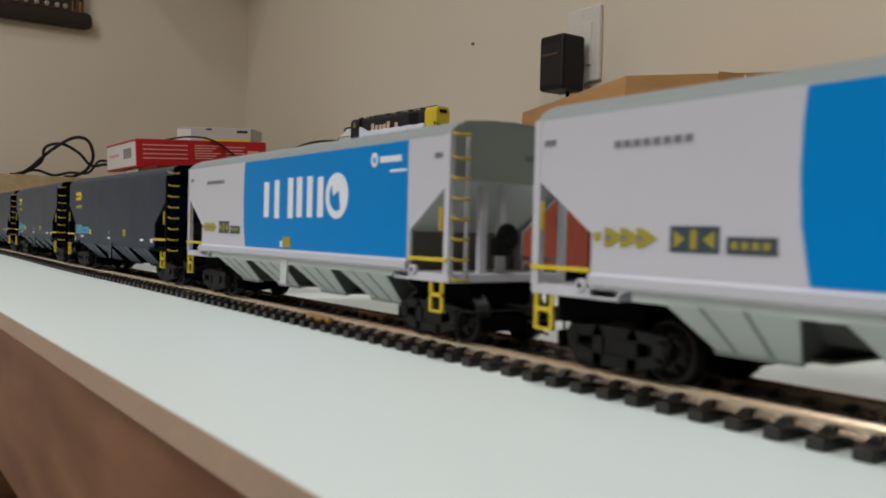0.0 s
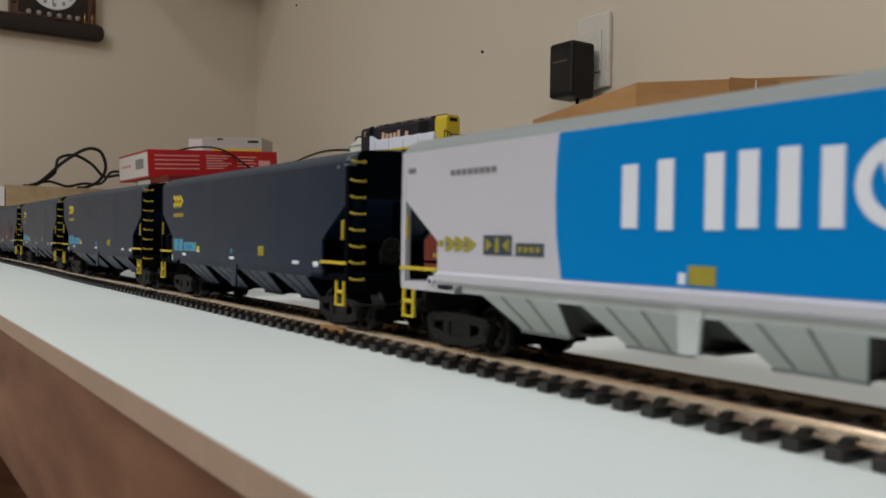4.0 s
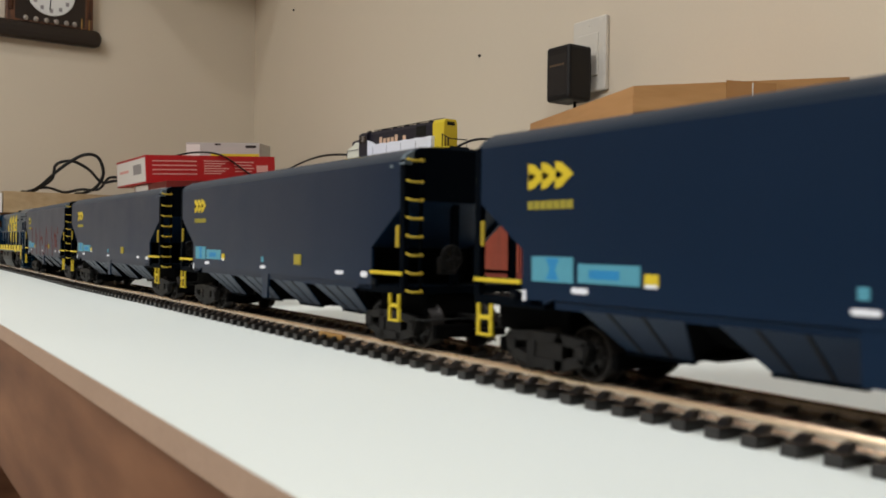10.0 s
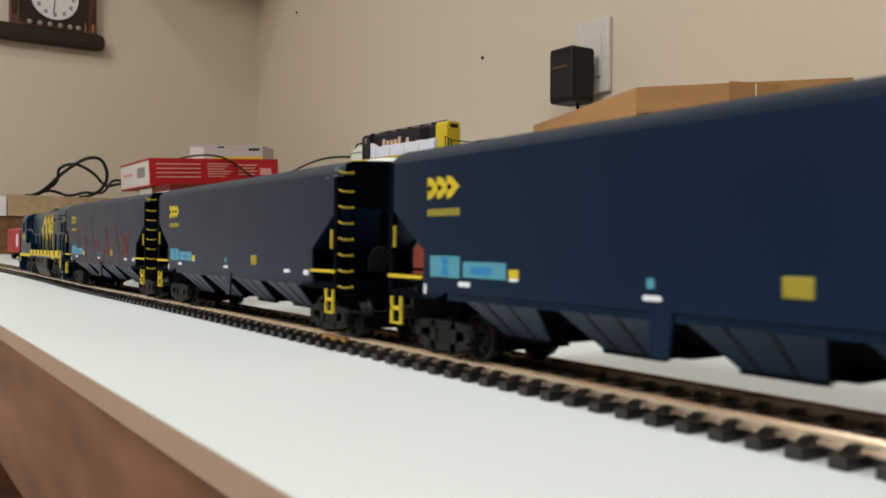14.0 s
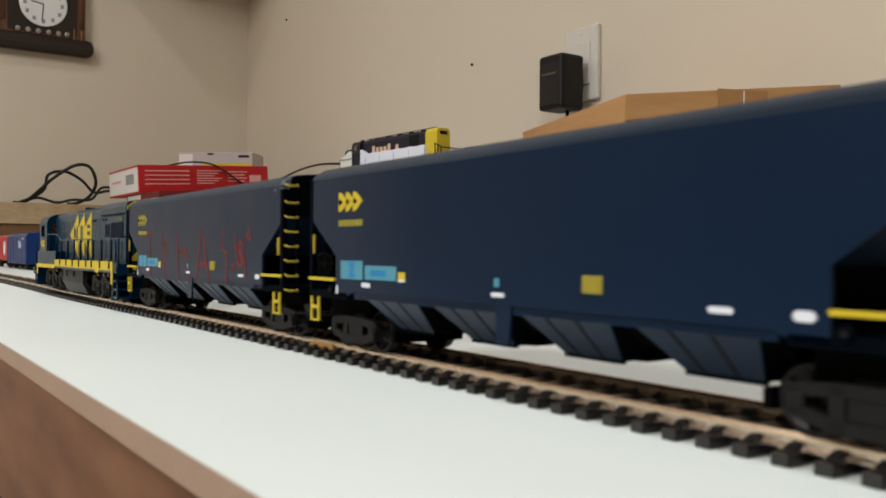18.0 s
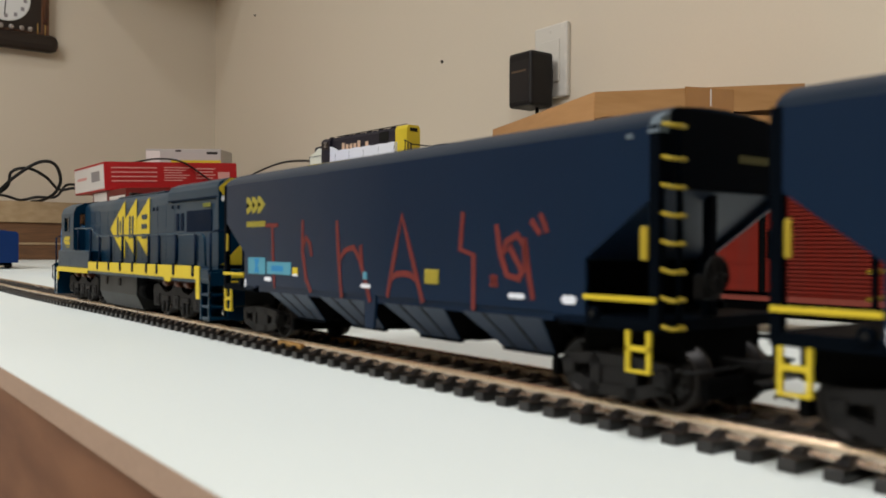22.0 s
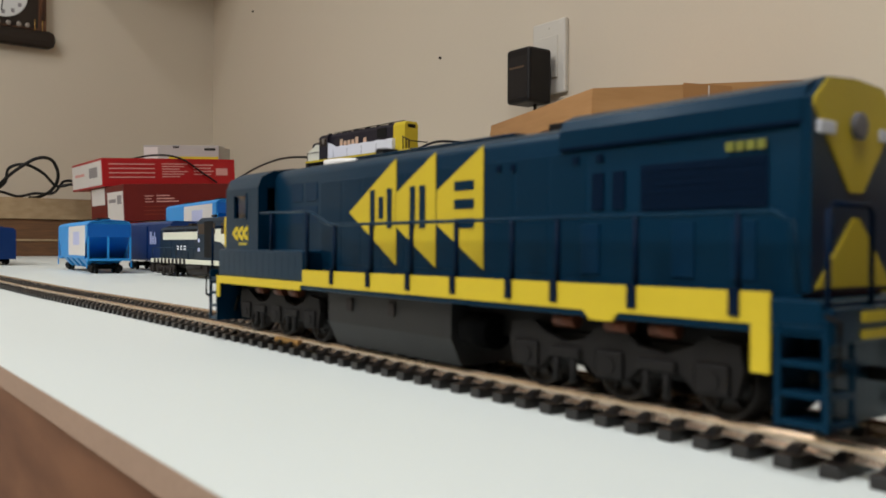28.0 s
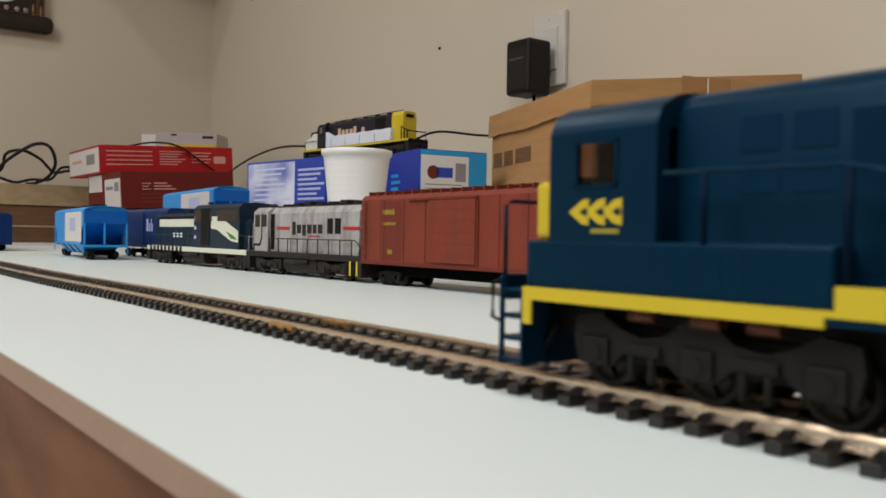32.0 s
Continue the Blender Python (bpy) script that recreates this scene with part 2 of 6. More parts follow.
WHITECARD = paint("white_card", "d8d3cd", rough=0.5, vary=0.05, scale=30)
TEXTPINK = paint("pale_print_on_red", "d59b93", rough=0.5, vary=0.1, scale=300)
TEXTGREY = paint("grey_print_on_white", "8d8888", rough=0.5, vary=0.15, scale=400)
INDIGO = paint("indigo_card_print", "3048a8", rough=0.35, vary=0.1, scale=25)
INDIGO_D = paint("deep_indigo_card_print", "24379a", rough=0.35, vary=0.1, scale=25)
CYANCARD = paint("cyan_card_print", "2f93c8", rough=0.35, vary=0.08, scale=25)
LILAC = paint("lilac_card_print", "b9bfe0", rough=0.4, vary=0.2, scale=40)
PICTURE = cloudy("clouded_blue_print", "3f55b0", "e2e4f4")
PICTURE_L = paint("pale_blue_writing", "d4d8ee", rough=0.4, vary=0.05, scale=40)
TUBW = paint("white_polypropylene", "efede8", rough=0.35, vary=0.03, scale=30)
OUTLET = paint("outlet_plastic", "cbc6bb", rough=0.25, vary=0.03, scale=20)
ADAPTER = paint("adapter_plastic", "0f0c0c", rough=0.5, vary=0.15, scale=60)
FADEDGOLD = paint("faded_gold_print", "6a5440", rough=0.5, vary=0.2, scale=200)
ADAPTER_L = paint("adapter_label", "1c1919", rough=0.45, vary=0.12, scale=60)
CABLE = paint("cable_rubber", "141210", rough=0.5, vary=0.2, scale=60)
CLOCKWOOD = wood("clock_wood", "3a2114", "6a4225", along=(10, 10, 1), scale=10, rough=0.4)
CLOCKBASE = paint("clock_base_lacquer", "2a211a", rough=0.35, vary=0.2, scale=20)
DIAL = paint("clock_dial", "d8d8d4", rough=0.4, vary=0.03, scale=20)
CRYSTAL = paint("glass_beads", "8f867c", rough=0.15, vary=0.2, scale=30)
GOLD = paint("gilt_metal", "a8864e", rough=0.3, metal=0.8, vary=0.15, scale=30)

# ---------------------------------------------------------------- mesh helpers (millimetres)


def bm_new():
    return bmesh.new()


def box(bm, x0, x1, y0, y1, z0, z1, bev=0.0):
    made = bmesh.ops.create_cube(bm, size=1.0)["verts"]
    for v in made:
        v.co = Vector((x0 + (v.co.x + 0.5) * (x1 - x0), y0 + (v.co.y + 0.5) * (y1 - y0), z0 + (v.co.z + 0.5) * (z1 - z0)))
    if bev:
        edges = list({e for v in made for e in v.link_edges})
        bmesh.ops.bevel(bm, geom=edges, offset=bev, segments=2, profile=0.5, affect="EDGES")
    return bm


def prism(bm, pts, axis, a, b):
    """A polygon drawn in the other two axes (in x, y, z order), from a to b along axis."""
    def at(p, h):
        return {"x": (h, p[0], p[1]), "y": (p[0], h, p[1]), "z": (p[0], p[1], h)}[axis]
    lo = [bm.verts.new(at(p, a)) for p in pts]
    hi = [bm.verts.new(at(p, b)) for p in pts]
    n = len(pts)
    faces = [bm.faces.new(lo[::-1]), bm.faces.new(hi)]
    for i in range(n):
        faces.append(bm.faces.new((lo[i], lo[(i + 1) % n], hi[(i + 1) % n], hi[i])))
    bmesh.ops.recalc_face_normals(bm, faces=faces)
    return bm


def frustum(bm, lower, upper):
    """A solid between two loops of equally many corners."""
    lo = [bm.verts.new(p) for p in lower]
    hi = [bm.verts.new(p) for p in upper]
    n = len(lo)
    faces = [bm.faces.new(lo[::-1]), bm.faces.new(hi)]
    for i in range(n):
        faces.append(bm.faces.new((lo[i], lo[(i + 1) % n], hi[(i + 1) % n], hi[i])))
    bmesh.ops.recalc_face_normals(bm, faces=faces)
    return bm


def rod(bm, points, r, n=8, smooth=True):
    """A round bar along points, bent at each."""
    pts = [Vector(p) for p in points]
    rings = []
    for i, p in enumerate(pts):
        d = (pts[min(i + 1, len(pts) - 1)] - pts[max(i - 1, 0)]).normalized()
        side = d.cross(Vector((0, 0, 1)))
        if side.length < 0.1:
            side = d.cross(Vector((0, 1, 0)))
        side.normalize()
        up = side.cross(d)
        rings.append([bm.verts.new(p + r * (math.cos(2 * math.pi * k / n) * side + math.sin(2 * math.pi * k / n) * up)) for k in range(n)])
    faces = []
    for a, b in zip(rings, rings[1:]):
        for k in range(n):
            f = bm.faces.new((a[k], a[(k + 1) % n], b[(k + 1) % n], b[k]))
            f.smooth = smooth
            faces.append(f)
    faces += [bm.faces.new(rings[0][::-1]), bm.faces.new(rings[-1])]
    bmesh.ops.recalc_face_normals(bm, faces=faces)
    return bm


def lathe(bm, centre, profile, axis="z", n=24):
    """Turns a profile of (radius, height) round an axis through centre."""
    cx, cy, cz = centre
    rings = []
    for r, h in profile:
        ring = []
        for k in range(n):
            a, b = r * math.cos(2 * math.pi * k / n), r * math.sin(2 * math.pi * k / n)
            ring.append(bm.verts.new({"z": (cx + a, cy + b, cz + h), "y": (cx + a, cy + h, cz + b), "x": (cx + h, cy + a, cz + b)}[axis]))
        rings.append(ring)
    faces = []
    for a, b in zip(rings, rings[1:]):
        for k in range(n):
            f = bm.faces.new((a[k], a[(k + 1) % n], b[(k + 1) % n], b[k]))
            f.smooth = True
            faces.append(f)
    faces += [bm.faces.new(rings[0][::-1]), bm.faces.new(rings[-1])]
    bmesh.ops.recalc_face_normals(bm, faces=faces)
    return bm


STRETCH = [1.0]
# the wagons' sides hang slightly low between roof and chutes; the locomotive's cab end sits slightly further out
WAGON_Z, WAGON_DZ = (11.0, 12.5, 46.5, 49.0), (0, 0.75, 0.75, 0)
LOCO_X, LOCO_DX = (-101, -92, -38, -32, 120), (-0.5, -2.0, -2.0, 0, 0)


def part(name, bm, material, parent=None, label="", flat=True):
    me = bpy.data.meshes.new(name)
    if STRETCH[0] == 1.018:
        for v in bm.verts:
            v.co.x += float(np.interp(v.co.x, LOCO_X, LOCO_DX))
    if STRETCH[0] == 1.035:
        for v in bm.verts:
            v.co.z -= float(np.interp(v.co.z, WAGON_Z, WAGON_DZ))
    bm.transform(Matrix.Diagonal((0.001 * STRETCH[0], 0.001, 0.001, 1)))
    bm.to_mesh(me)
    bm.free()
    me.materials.append(material)
    ob = new(name, me)
    if parent is not None:
        ob.parent = parent
    if label:
        tagged(ob, label)
    return ob


def soften(ob):
    """Smooth shading on all faces but the two ends."""
    for f in ob.data.polygons:
        f.use_smooth = abs(f.normal.x) < 0.5
    ob.data.set_sharp_from_angle(angle=math.radians(50))


def thing(name, label, category, group="", at=None):
    ob = new(name)
    ob.empty_display_size = 0.02
    tagged(ob, label, category, group)
    if at is not None:
        ob.matrix_world = at
    return ob


def structure(name, bm, material, label="", kind="structure"):
    ob = part(name, bm, material)
    tagged(ob, label, "", "", kind)
    return ob


# ---------------------------------------------------------------- room and shelf
XW, YW = -2408, 965
structure("wall_west", box(bm_new(), XW - 120, XW, -2600, YW, -760, 1750), WALL, "plain warm grey painted wall")
structure("wall_north", box(bm_new(), XW - 120, 3600, YW, YW + 120, -760, 1750), WALL, "plain warm grey painted wall")
# the east wall is out of view and dark only to limit bounce
structure("wall_east", box(bm_new(), 3600, 3720, -2600, YW, -760, 1750), UMBER, "unseen dark brown wall that cuts bounced light")
structure("wall_south", box(bm_new(), XW - 120, 3720, -2720, -2600, -760, 1750), WALL, "plain warm grey painted wall")
# out of view, assumed overhead to cast the west wall's diagonal shade
structure("upper_shelf", box(bm_new(), XW + 2, -2120, 508, YW - 2, 840, 862, 2), CEIL, "unseen board overhead that shades the corner")
structure("ceiling", box(bm_new(), XW - 120, 3720, -2720, YW + 120, 1750, 1830), CEIL, "white painted ceiling")
structure("floor", box(bm_new(), XW - 120, 3720, -2720, YW + 120, -840, -760), FLOOR, "brown wooden floor")

# every light gets a fixture out of view, the added fill too
for lx, ly, lz, size, watts in LAMPS:
    cl = thing("ceiling_lamp", "unseen round white ceiling lamp with a glowing diffuser", "ceiling lamp", "ceiling lamps", pose(lx, ly, 1.75))
    part("base", lathe(bm_new(), (0, 0, -22), [(size * 520, 0), (size * 520, 22)], n=32), WHITECARD, cl)
    part("diffuser", lathe(bm_new(), (0, 0, -60), [(size * 420, 0), (size * 500, 14), (size * 505, 38)], n=32), glow("lamp_diffuser", (1.0, 0.98, 0.96), 1.5), cl)

BOARD = -49.6
shelf = thing("layout_shelf", "white laminated shelf with a raw board edge over a reddish board", "shelf", at=pose(0, 0, 0))
E0, E1 = 41.6 - 0.0069 * 2406, 41.6 + 0.0069 * 1500
part("top", prism(bm_new(), [(XW + 2, E0), (1500, E1), (1500, YW - 2), (XW + 2, YW - 2)], "z", -0.3, 0), LAMINATE, shelf, "white laminate surface")
part("edge_strip", prism(bm_new(), [(XW + 2, E0 - 0.1), (1500, E1 - 0.1), (1500, E1 + 4), (XW + 2, E0 + 4)], "z", -5.25, -0.3), EDGE_MDF, shelf, "raw beige board edge")
part("core", prism(bm_new(), [(XW + 2, E0 + 4), (1500, E1 + 4), (1500, YW - 2), (XW + 2, YW - 2)], "z", -5.25, -0.3), EDGE_MDF, shelf)
part("front_board", prism(bm_new(), [(XW + 2, E0 + 0.3), (1500, E1 + 0.3), (1500, E1 + 18), (XW + 2, E0 + 18)], "z", BOARD, -5.3), APRON, shelf, "reddish brown board")
for lx in (-2250, -1100, 200, 1350):
    part("leg", box(bm_new(), lx, lx + 60, 120, 180, -760, -5.6), APRON, shelf)

# ---------------------------------------------------------------- track
TRACK_Y = 121.0


def bend(x):
    """Sideways offset and heading of the track at x (mm): straight but for one slight kink towards the shelf's edge."""
    u = (x + 540) / 130
    off = -2.8 * math.exp(-u * u)
    return off, -2 * u / 130 * off


track = thing("railway_track", "model railway track with brass rails on black plastic sleepers", "model track", at=pose(0, 0, 0))
def sweep(bm, xs, side, prof):
    """One unbroken bar along the track with the given (y, z) section."""
    rings = []
    for x in xs:
        off = bend(x)[0]
        rings.append([bm.verts.new((x, TRACK_Y + side + off + y, z)) for y, z in prof])
    n = len(prof)
    faces = [bm.faces.new(rings[0][::-1]), bm.faces.new(rings[-1])]
    for a, b in zip(rings, rings[1:]):
        faces += [bm.faces.new((a[k], a[(k + 1) % n], b[(k + 1) % n], b[k])) for k in range(n)]
    bmesh.ops.recalc_face_normals(bm, faces=faces)
    return bm


RAIL_X = [-1900 + 20 * k for k in range(0, 67)] + [-560 + 40 * k for k in range(0, 36)]
for side, name in ((-8.75, "near"), (8.75, "far")):
    rail = part("rail", sweep(bm_new(), RAIL_X, side, [(-0.72, 3.3), (-0.72, 3.75), (-0.42, 4.3), (0.42, 4.3), (0.72, 3.75), (0.72, 3.3)]), BRASS, track, "worn brass rail head")
    part("rail_web", sweep(bm_new(), RAIL_X, side, [(-1.25, 1.9), (-1.25, 2.2), (-0.45, 2.5), (-0.45, 3.32), (0.45, 3.32), (0.45, 2.5), (1.25, 2.2), (1.25, 1.9)]), RAILSIDE, rail)
    part("rail_joiner", box(bm_new(), -227.5, -213, TRACK_Y + side - 1.5, TRACK_Y + side + 1.5, 1.95, 3.5, 0.3), JOINER, track, "brass rail joiner")

sl = bm_new()
box(sl, -1.45, 1.45, -13.7, 13.7, 0, 1.95, 0.25)
for side in (-8.75, 8.75):
    for s in (-1, 1):
        frustum(sl, [(-1.15, side + s * 0.8, 1.9), (1.15, side + s * 0.8, 1.9), (1.15, side + s * 2.9, 1.9), (-1.15, side + s * 2.9, 1.9)],
                [(-0.75, side + s * 0.8, 3.1), (0.75, side + s * 0.8, 3.1), (0.75, side + s * 1.5, 2.9), (-0.75, side + s * 1.5, 2.9)])
first = part("sleeper", sl, SLEEPER, track)
STEP = 6.62
k = 0
x = -1880.0
rest = bm_new()
first.matrix_basis = pose(-0.0512, TRACK_Y / 1000, 0)
while x < 800:
    off, head = bend(x)
    m = pose(x / 1000, (TRACK_Y + off) / 1000, 0, 0, 0, math.degrees(math.atan(head)))
    if -1000 < x < 120:
        if abs(x + 51.2) > 0.5 * STEP:
            s = new("sleeper", first.data)
            s.parent, s.matrix_basis = track, m
    else:
        frustum(rest, [m @ Vector(v) * 1000 for v in ((-.00145, -.0137, 0), (.00145, -.0137, 0), (.00145, .0137, 0), (-.00145, .0137, 0))],
                [m @ Vector(v) * 1000 for v in ((-.00145, -.0137, .00195), (.00145, -.0137, .00195), (.00145, .0137, .00195), (-.00145, .0137, .00195))])
    x = -51.2 + round((x + STEP + 51.2) / STEP) * STEP
tagged(part("sleepers_beyond", rest, SLEEPER, track), kind="stuff")

# ---------------------------------------------------------------- rolling stock parts


def wheelset(parent, x, r=5.3, mat=None):
    """Two flanged wheels on an axle, which turn; origin at the axle."""
    bm = bm_new()
    for s in (-1, 1):
        prof = [(r * 0.35, s * 9.9), (r * 0.42, s * 9.4), (r * 0.8, s * 9.3), (r * 0.86, s * 9.9), (r, s * 9.8), (r + 0.02, s * 7.6), (r + 0.75, s * 7.3), (r + 0.7, s * 6.6), (r * 0.5, s * 6.5)]
        lathe(bm, (0, 0, 0), prof, "y", 20)
        for a in range(6):
            c, d = math.cos(a * math.pi / 3), math.sin(a * math.pi / 3)
            rod(bm, [(c * r * 0.45, s * 9.75, d * r * 0.45), (c * r * 0.78, s * 9.7, d * r * 0.78)], 0.32, 5)
    rod(bm, [(0, -12.5, 0), (0, 12.5, 0)], 0.9, 8)
    ob = part("wheelset", bm, mat or STEEL, parent)
    ob.matrix_basis = pose(x / 1000, 0, (4.3 + r) / 1000)
    ob["axle"] = r
    return ob


def strut(bm, p, q, wide, y0, y1):
    """A flat bar between two points of the x-z plane."""
    d = Vector((q[0] - p[0], q[1] - p[1])).normalized()
    n = Vector((-d.y, d.x)) * wide / 2
    d = d * wide * 0.3
    prism(bm, [(p[0] - n.x - d.x, p[1] - n.y - d.y), (q[0] - n.x + d.x, q[1] - n.y + d.y), (q[0] + n.x + d.x, q[1] + n.y + d.y), (p[0] + n.x - d.x, p[1] + n.y - d.y)], "y", min(y0, y1), max(y0, y1))


def spring_truck(parent, xc, dz=0.0, half=9.5, y=13.0, mat=None):
    """Two cast side frames with small open windows, journal boxes and springs, and a bolster."""
    k = half / 9.5
    for s in (-1, 1):
        bm = bm_new()
        y0, y1 = s * (y - 1.8), s * y
        for p, q, wide in (((-10.8, 11.2), (-4, 11.9), 1.9), ((-4, 11.9), (4, 11.9), 1.9), ((4, 11.9), (10.8, 11.2), 1.9), ((-11.0, 11.0), (-10.2, 8.4), 1.8), ((11.0, 11.0), (10.2, 8.4), 1.8),
                           ((-10.2, 8.4), (-4.4, 6.8), 2.0), ((10.2, 8.4), (4.4, 6.8), 2.0), ((-4.2, 6.8), (4.2, 6.8), 1.9), ((-4.0, 6.4), (-4.0, 11.4), 2.2), ((4.0, 6.4), (4.0, 11.4), 2.2)):
            strut(bm, (xc + p[0] * k, p[1] + dz), (xc + q[0] * k, q[1] + dz), wide, y0, y1)
        frame = part("truck_side_frame", bm, mat or TRUCK, parent, "black cast side frame")
        for j in (-half, half):
            part("journal_box", box(bm_new(), xc + j * 1.04 - 1.3, xc + j * 1.04 + 1.3, min(y0, y1 + s * 0.4), max(y0, y1 + s * 0.4), 8.6 + dz, 11.0 + dz, 0.4), mat or TRUCK, frame)
        part("spring_plate", box(bm_new(), xc - 3.0, xc + 3.0, min(y0, y1 - s * 0.35), max(y0, y1 - s * 0.35), 6.2 + dz, 11.6 + dz, 0.2), mat or TRUCK, frame)
    part("bolster", box(bm_new(), xc - 2.6, xc + 2.6, 2 - y, y - 2, 9.5 + dz, 13.6 + dz, 0.5), BLACK, parent)


def freight_truck(parent, xc):
    spring_truck(parent, xc)
    part("transom", box(bm_new(), xc - 4.2, xc + 4.2, -11.0, 11.0, 5.6, 9.6, 0.4), PITCH, parent)
    for j in (-1, 1):
        part("brake_beam", box(bm_new(), xc + j * 16.2 - 0.8, xc + j * 16.2 + 0.8, -10.5, 10.5, 7.2, 10.4, 0.3), PITCH, parent)
    for j in (-9.5, 9.5):
        wheelset(parent, xc + j)


def coupler(parent, x, s, z=12.6):
    c = part("coupler", box(bm_new(), min(x - s * 4, x + s * 9), max(x - s * 4, x + s * 9), -1.0, 1.0, z - 0.9, z + 0.9, 0.3), BLACK, parent)
    bm = box(bm_new(), min(x + s * 8.2, x + s * 12), max(x + s * 8.2, x + s * 12), -2.0, 0.6, z - 1.6, z + 1.6, 0.5)
    part("knuckle", bm, BLACK, c)
    part("trip_pin", rod(bm_new(), [(x + s * 9.5, 0, z - 1.4), (x + s * 10, 0.6, z - 5.0), (x + s * 11.5, 2.2, z - 5.6)], 0.3, 6), STEEL, c)


def decal(name, parent, x0, x1, z0, z1, mat, label="", y=-17.0, t=0.14):
    return part(name, box(bm_new(), x0, x1, y - t, y + 0.05, z0, z1), mat, parent, label)


def shape_decal(name, parent, pts, mat, label="", y=-17.0, t=0.14):
    return part(name, prism(bm_new(), pts, "y", y - t, y + 0.05), mat, parent, label)


def chevrons(parent, x0, x1, z0, z1, mat, way=1, y=-17.0, t=0.14, ground=None):
    """Three arrowheads that run into one another, each with a dark kernel."""
    w = (x1 - x0) / 3.0
    zc, h = (z0 + z1) / 2, (z1 - z0) / 2
    for k in range(3):
        a, b = (x0 + k * w, x0 + (k + 1.25) * w) if way > 0 else (x1 - k * w, x1 - (k + 1.25) * w)
        d = b - a
        mark = shape_decal("arrow_mark", parent, [(a, zc - h), (a + 0.35 * d, zc - 0.86 * h), (b, zc), (a + 0.35 * d, zc + 0.86 * h), (a, zc + h)], mat, y=y, t=t + 0.004 * k)
        shape_decal("arrow_kernel", mark, [(a + 0.12 * d, zc - 0.34 * h), (a + 0.46 * d, zc), (a + 0.12 * d, zc + 0.34 * h), (a + 0.02 * d, zc)], ground or NAVY_DK, y=y, t=t + 0.06)


SIDE = [(-80.4, 39.6), (-80.4, 49.2), (80.4, 49.2), (80.4, 39.6), (66.2, 29.5), (66.2, 18.9), (61, 18.9), (58, 20.3), (-58, 20.3), (-61, 18.9), (-66.2, 18.9), (-66.2, 29.5)]
CHUTES = (-39.6, -11.4, 17.2, 44.8)


def hopper_wagon(label, skin, frame_mat, roof_mat, chute_mat, white=False):
    w = thing("hopper_wagon", label, "model wagon", "wagons of the moving train")
    # the two side sheets with their sloping cut-outs, then the curved roof
    for s in (-1, 1):
        bm = prism(bm_new(), SIDE, "y", min(s * 17, s * 16.2), max(s * 17, s * 16.2))
        part("side_sheet", bm, skin, w)
    arc = [(-17.0, 49.0), (-16.5, 50.0), (-15.2, 51.2), (-12.6, 52.5), (-6, 53.1), (0, 53.3), (6, 53.1), (12.6, 52.5), (15.2, 51.2), (16.5, 50.0), (17.0, 49.0)]
    roof = part("roof", prism(bm_new(), arc, "x", -80.4, 80.4), roof_mat, w)
    soften(roof)
    bm = bm_new()
    box(bm, -70, 70, -4.4, 4.4, 53.2, 53.7, 0.1)
    part("roof_walk", bm, frame_mat, roof)
    for hx in (-52, -18, 18, 52):
        part("roof_hatch", box(bm_new(), hx - 9, hx + 9, -4.6, 4.6, 53.2, 53.9, 0.3), roof_mat, roof)
    # sloping end sheets under the body
    for s in (-1, 1):
        bm = bm_new()
        frustum(bm, [(s * 79.5, -16, 40.5), (s * 79.5, 16, 40.5), (s * 64, 16, 29.2), (s * 64, -16, 29.2)],
                [(s * 78.7, -16, 41.5), (s * 78.7, 16, 41.5), (s * 63, 16, 30.2), (s * 63, -16, 30.2)])
        part("slope_sheet", bm, NAVY if not white else GREYH, w)
        # end panel coloured darker than the sides to imitate its shade
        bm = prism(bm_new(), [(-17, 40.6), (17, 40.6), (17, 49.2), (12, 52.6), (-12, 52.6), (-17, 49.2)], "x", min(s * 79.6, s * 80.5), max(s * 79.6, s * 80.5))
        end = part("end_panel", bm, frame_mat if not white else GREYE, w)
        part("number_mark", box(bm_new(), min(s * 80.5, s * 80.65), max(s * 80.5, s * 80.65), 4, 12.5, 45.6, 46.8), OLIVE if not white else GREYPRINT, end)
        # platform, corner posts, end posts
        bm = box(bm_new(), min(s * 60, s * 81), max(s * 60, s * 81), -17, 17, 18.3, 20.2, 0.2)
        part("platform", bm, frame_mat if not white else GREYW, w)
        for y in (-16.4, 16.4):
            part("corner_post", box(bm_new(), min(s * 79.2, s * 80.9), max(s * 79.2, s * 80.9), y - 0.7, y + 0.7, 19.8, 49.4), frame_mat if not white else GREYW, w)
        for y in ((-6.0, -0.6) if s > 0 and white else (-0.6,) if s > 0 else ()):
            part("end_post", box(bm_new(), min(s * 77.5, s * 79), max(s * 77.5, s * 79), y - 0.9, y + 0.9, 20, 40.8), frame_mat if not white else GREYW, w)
        # sheet behind the end posts, its shade put into the colour
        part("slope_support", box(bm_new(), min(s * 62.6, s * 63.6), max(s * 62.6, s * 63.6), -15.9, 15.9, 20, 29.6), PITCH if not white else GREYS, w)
        for y, q in ((-17.0, -1), (17.0, 1)):
            eye = part("towing_eye", lathe(bm_new(), (s * 68.2, y, 20.6), [(0.95, 0.6 * q), (1.15, 0.5 * q), (1.15, -0.6 * q)], "y", 14), frame_mat if not white else GREYW, w)
            part("eye_hole", lathe(bm_new(), (s * 68.2, y + 0.62 * q, 20.6), [(0.5, 0.06 * q), (0.5, -0.1 * q)], "y", 10), BLACK, eye)
        # ladder with yellow rungs beside one corner
        y0, y1 = (-16.6, -12.6) if s > 0 else (12.6, 16.6)
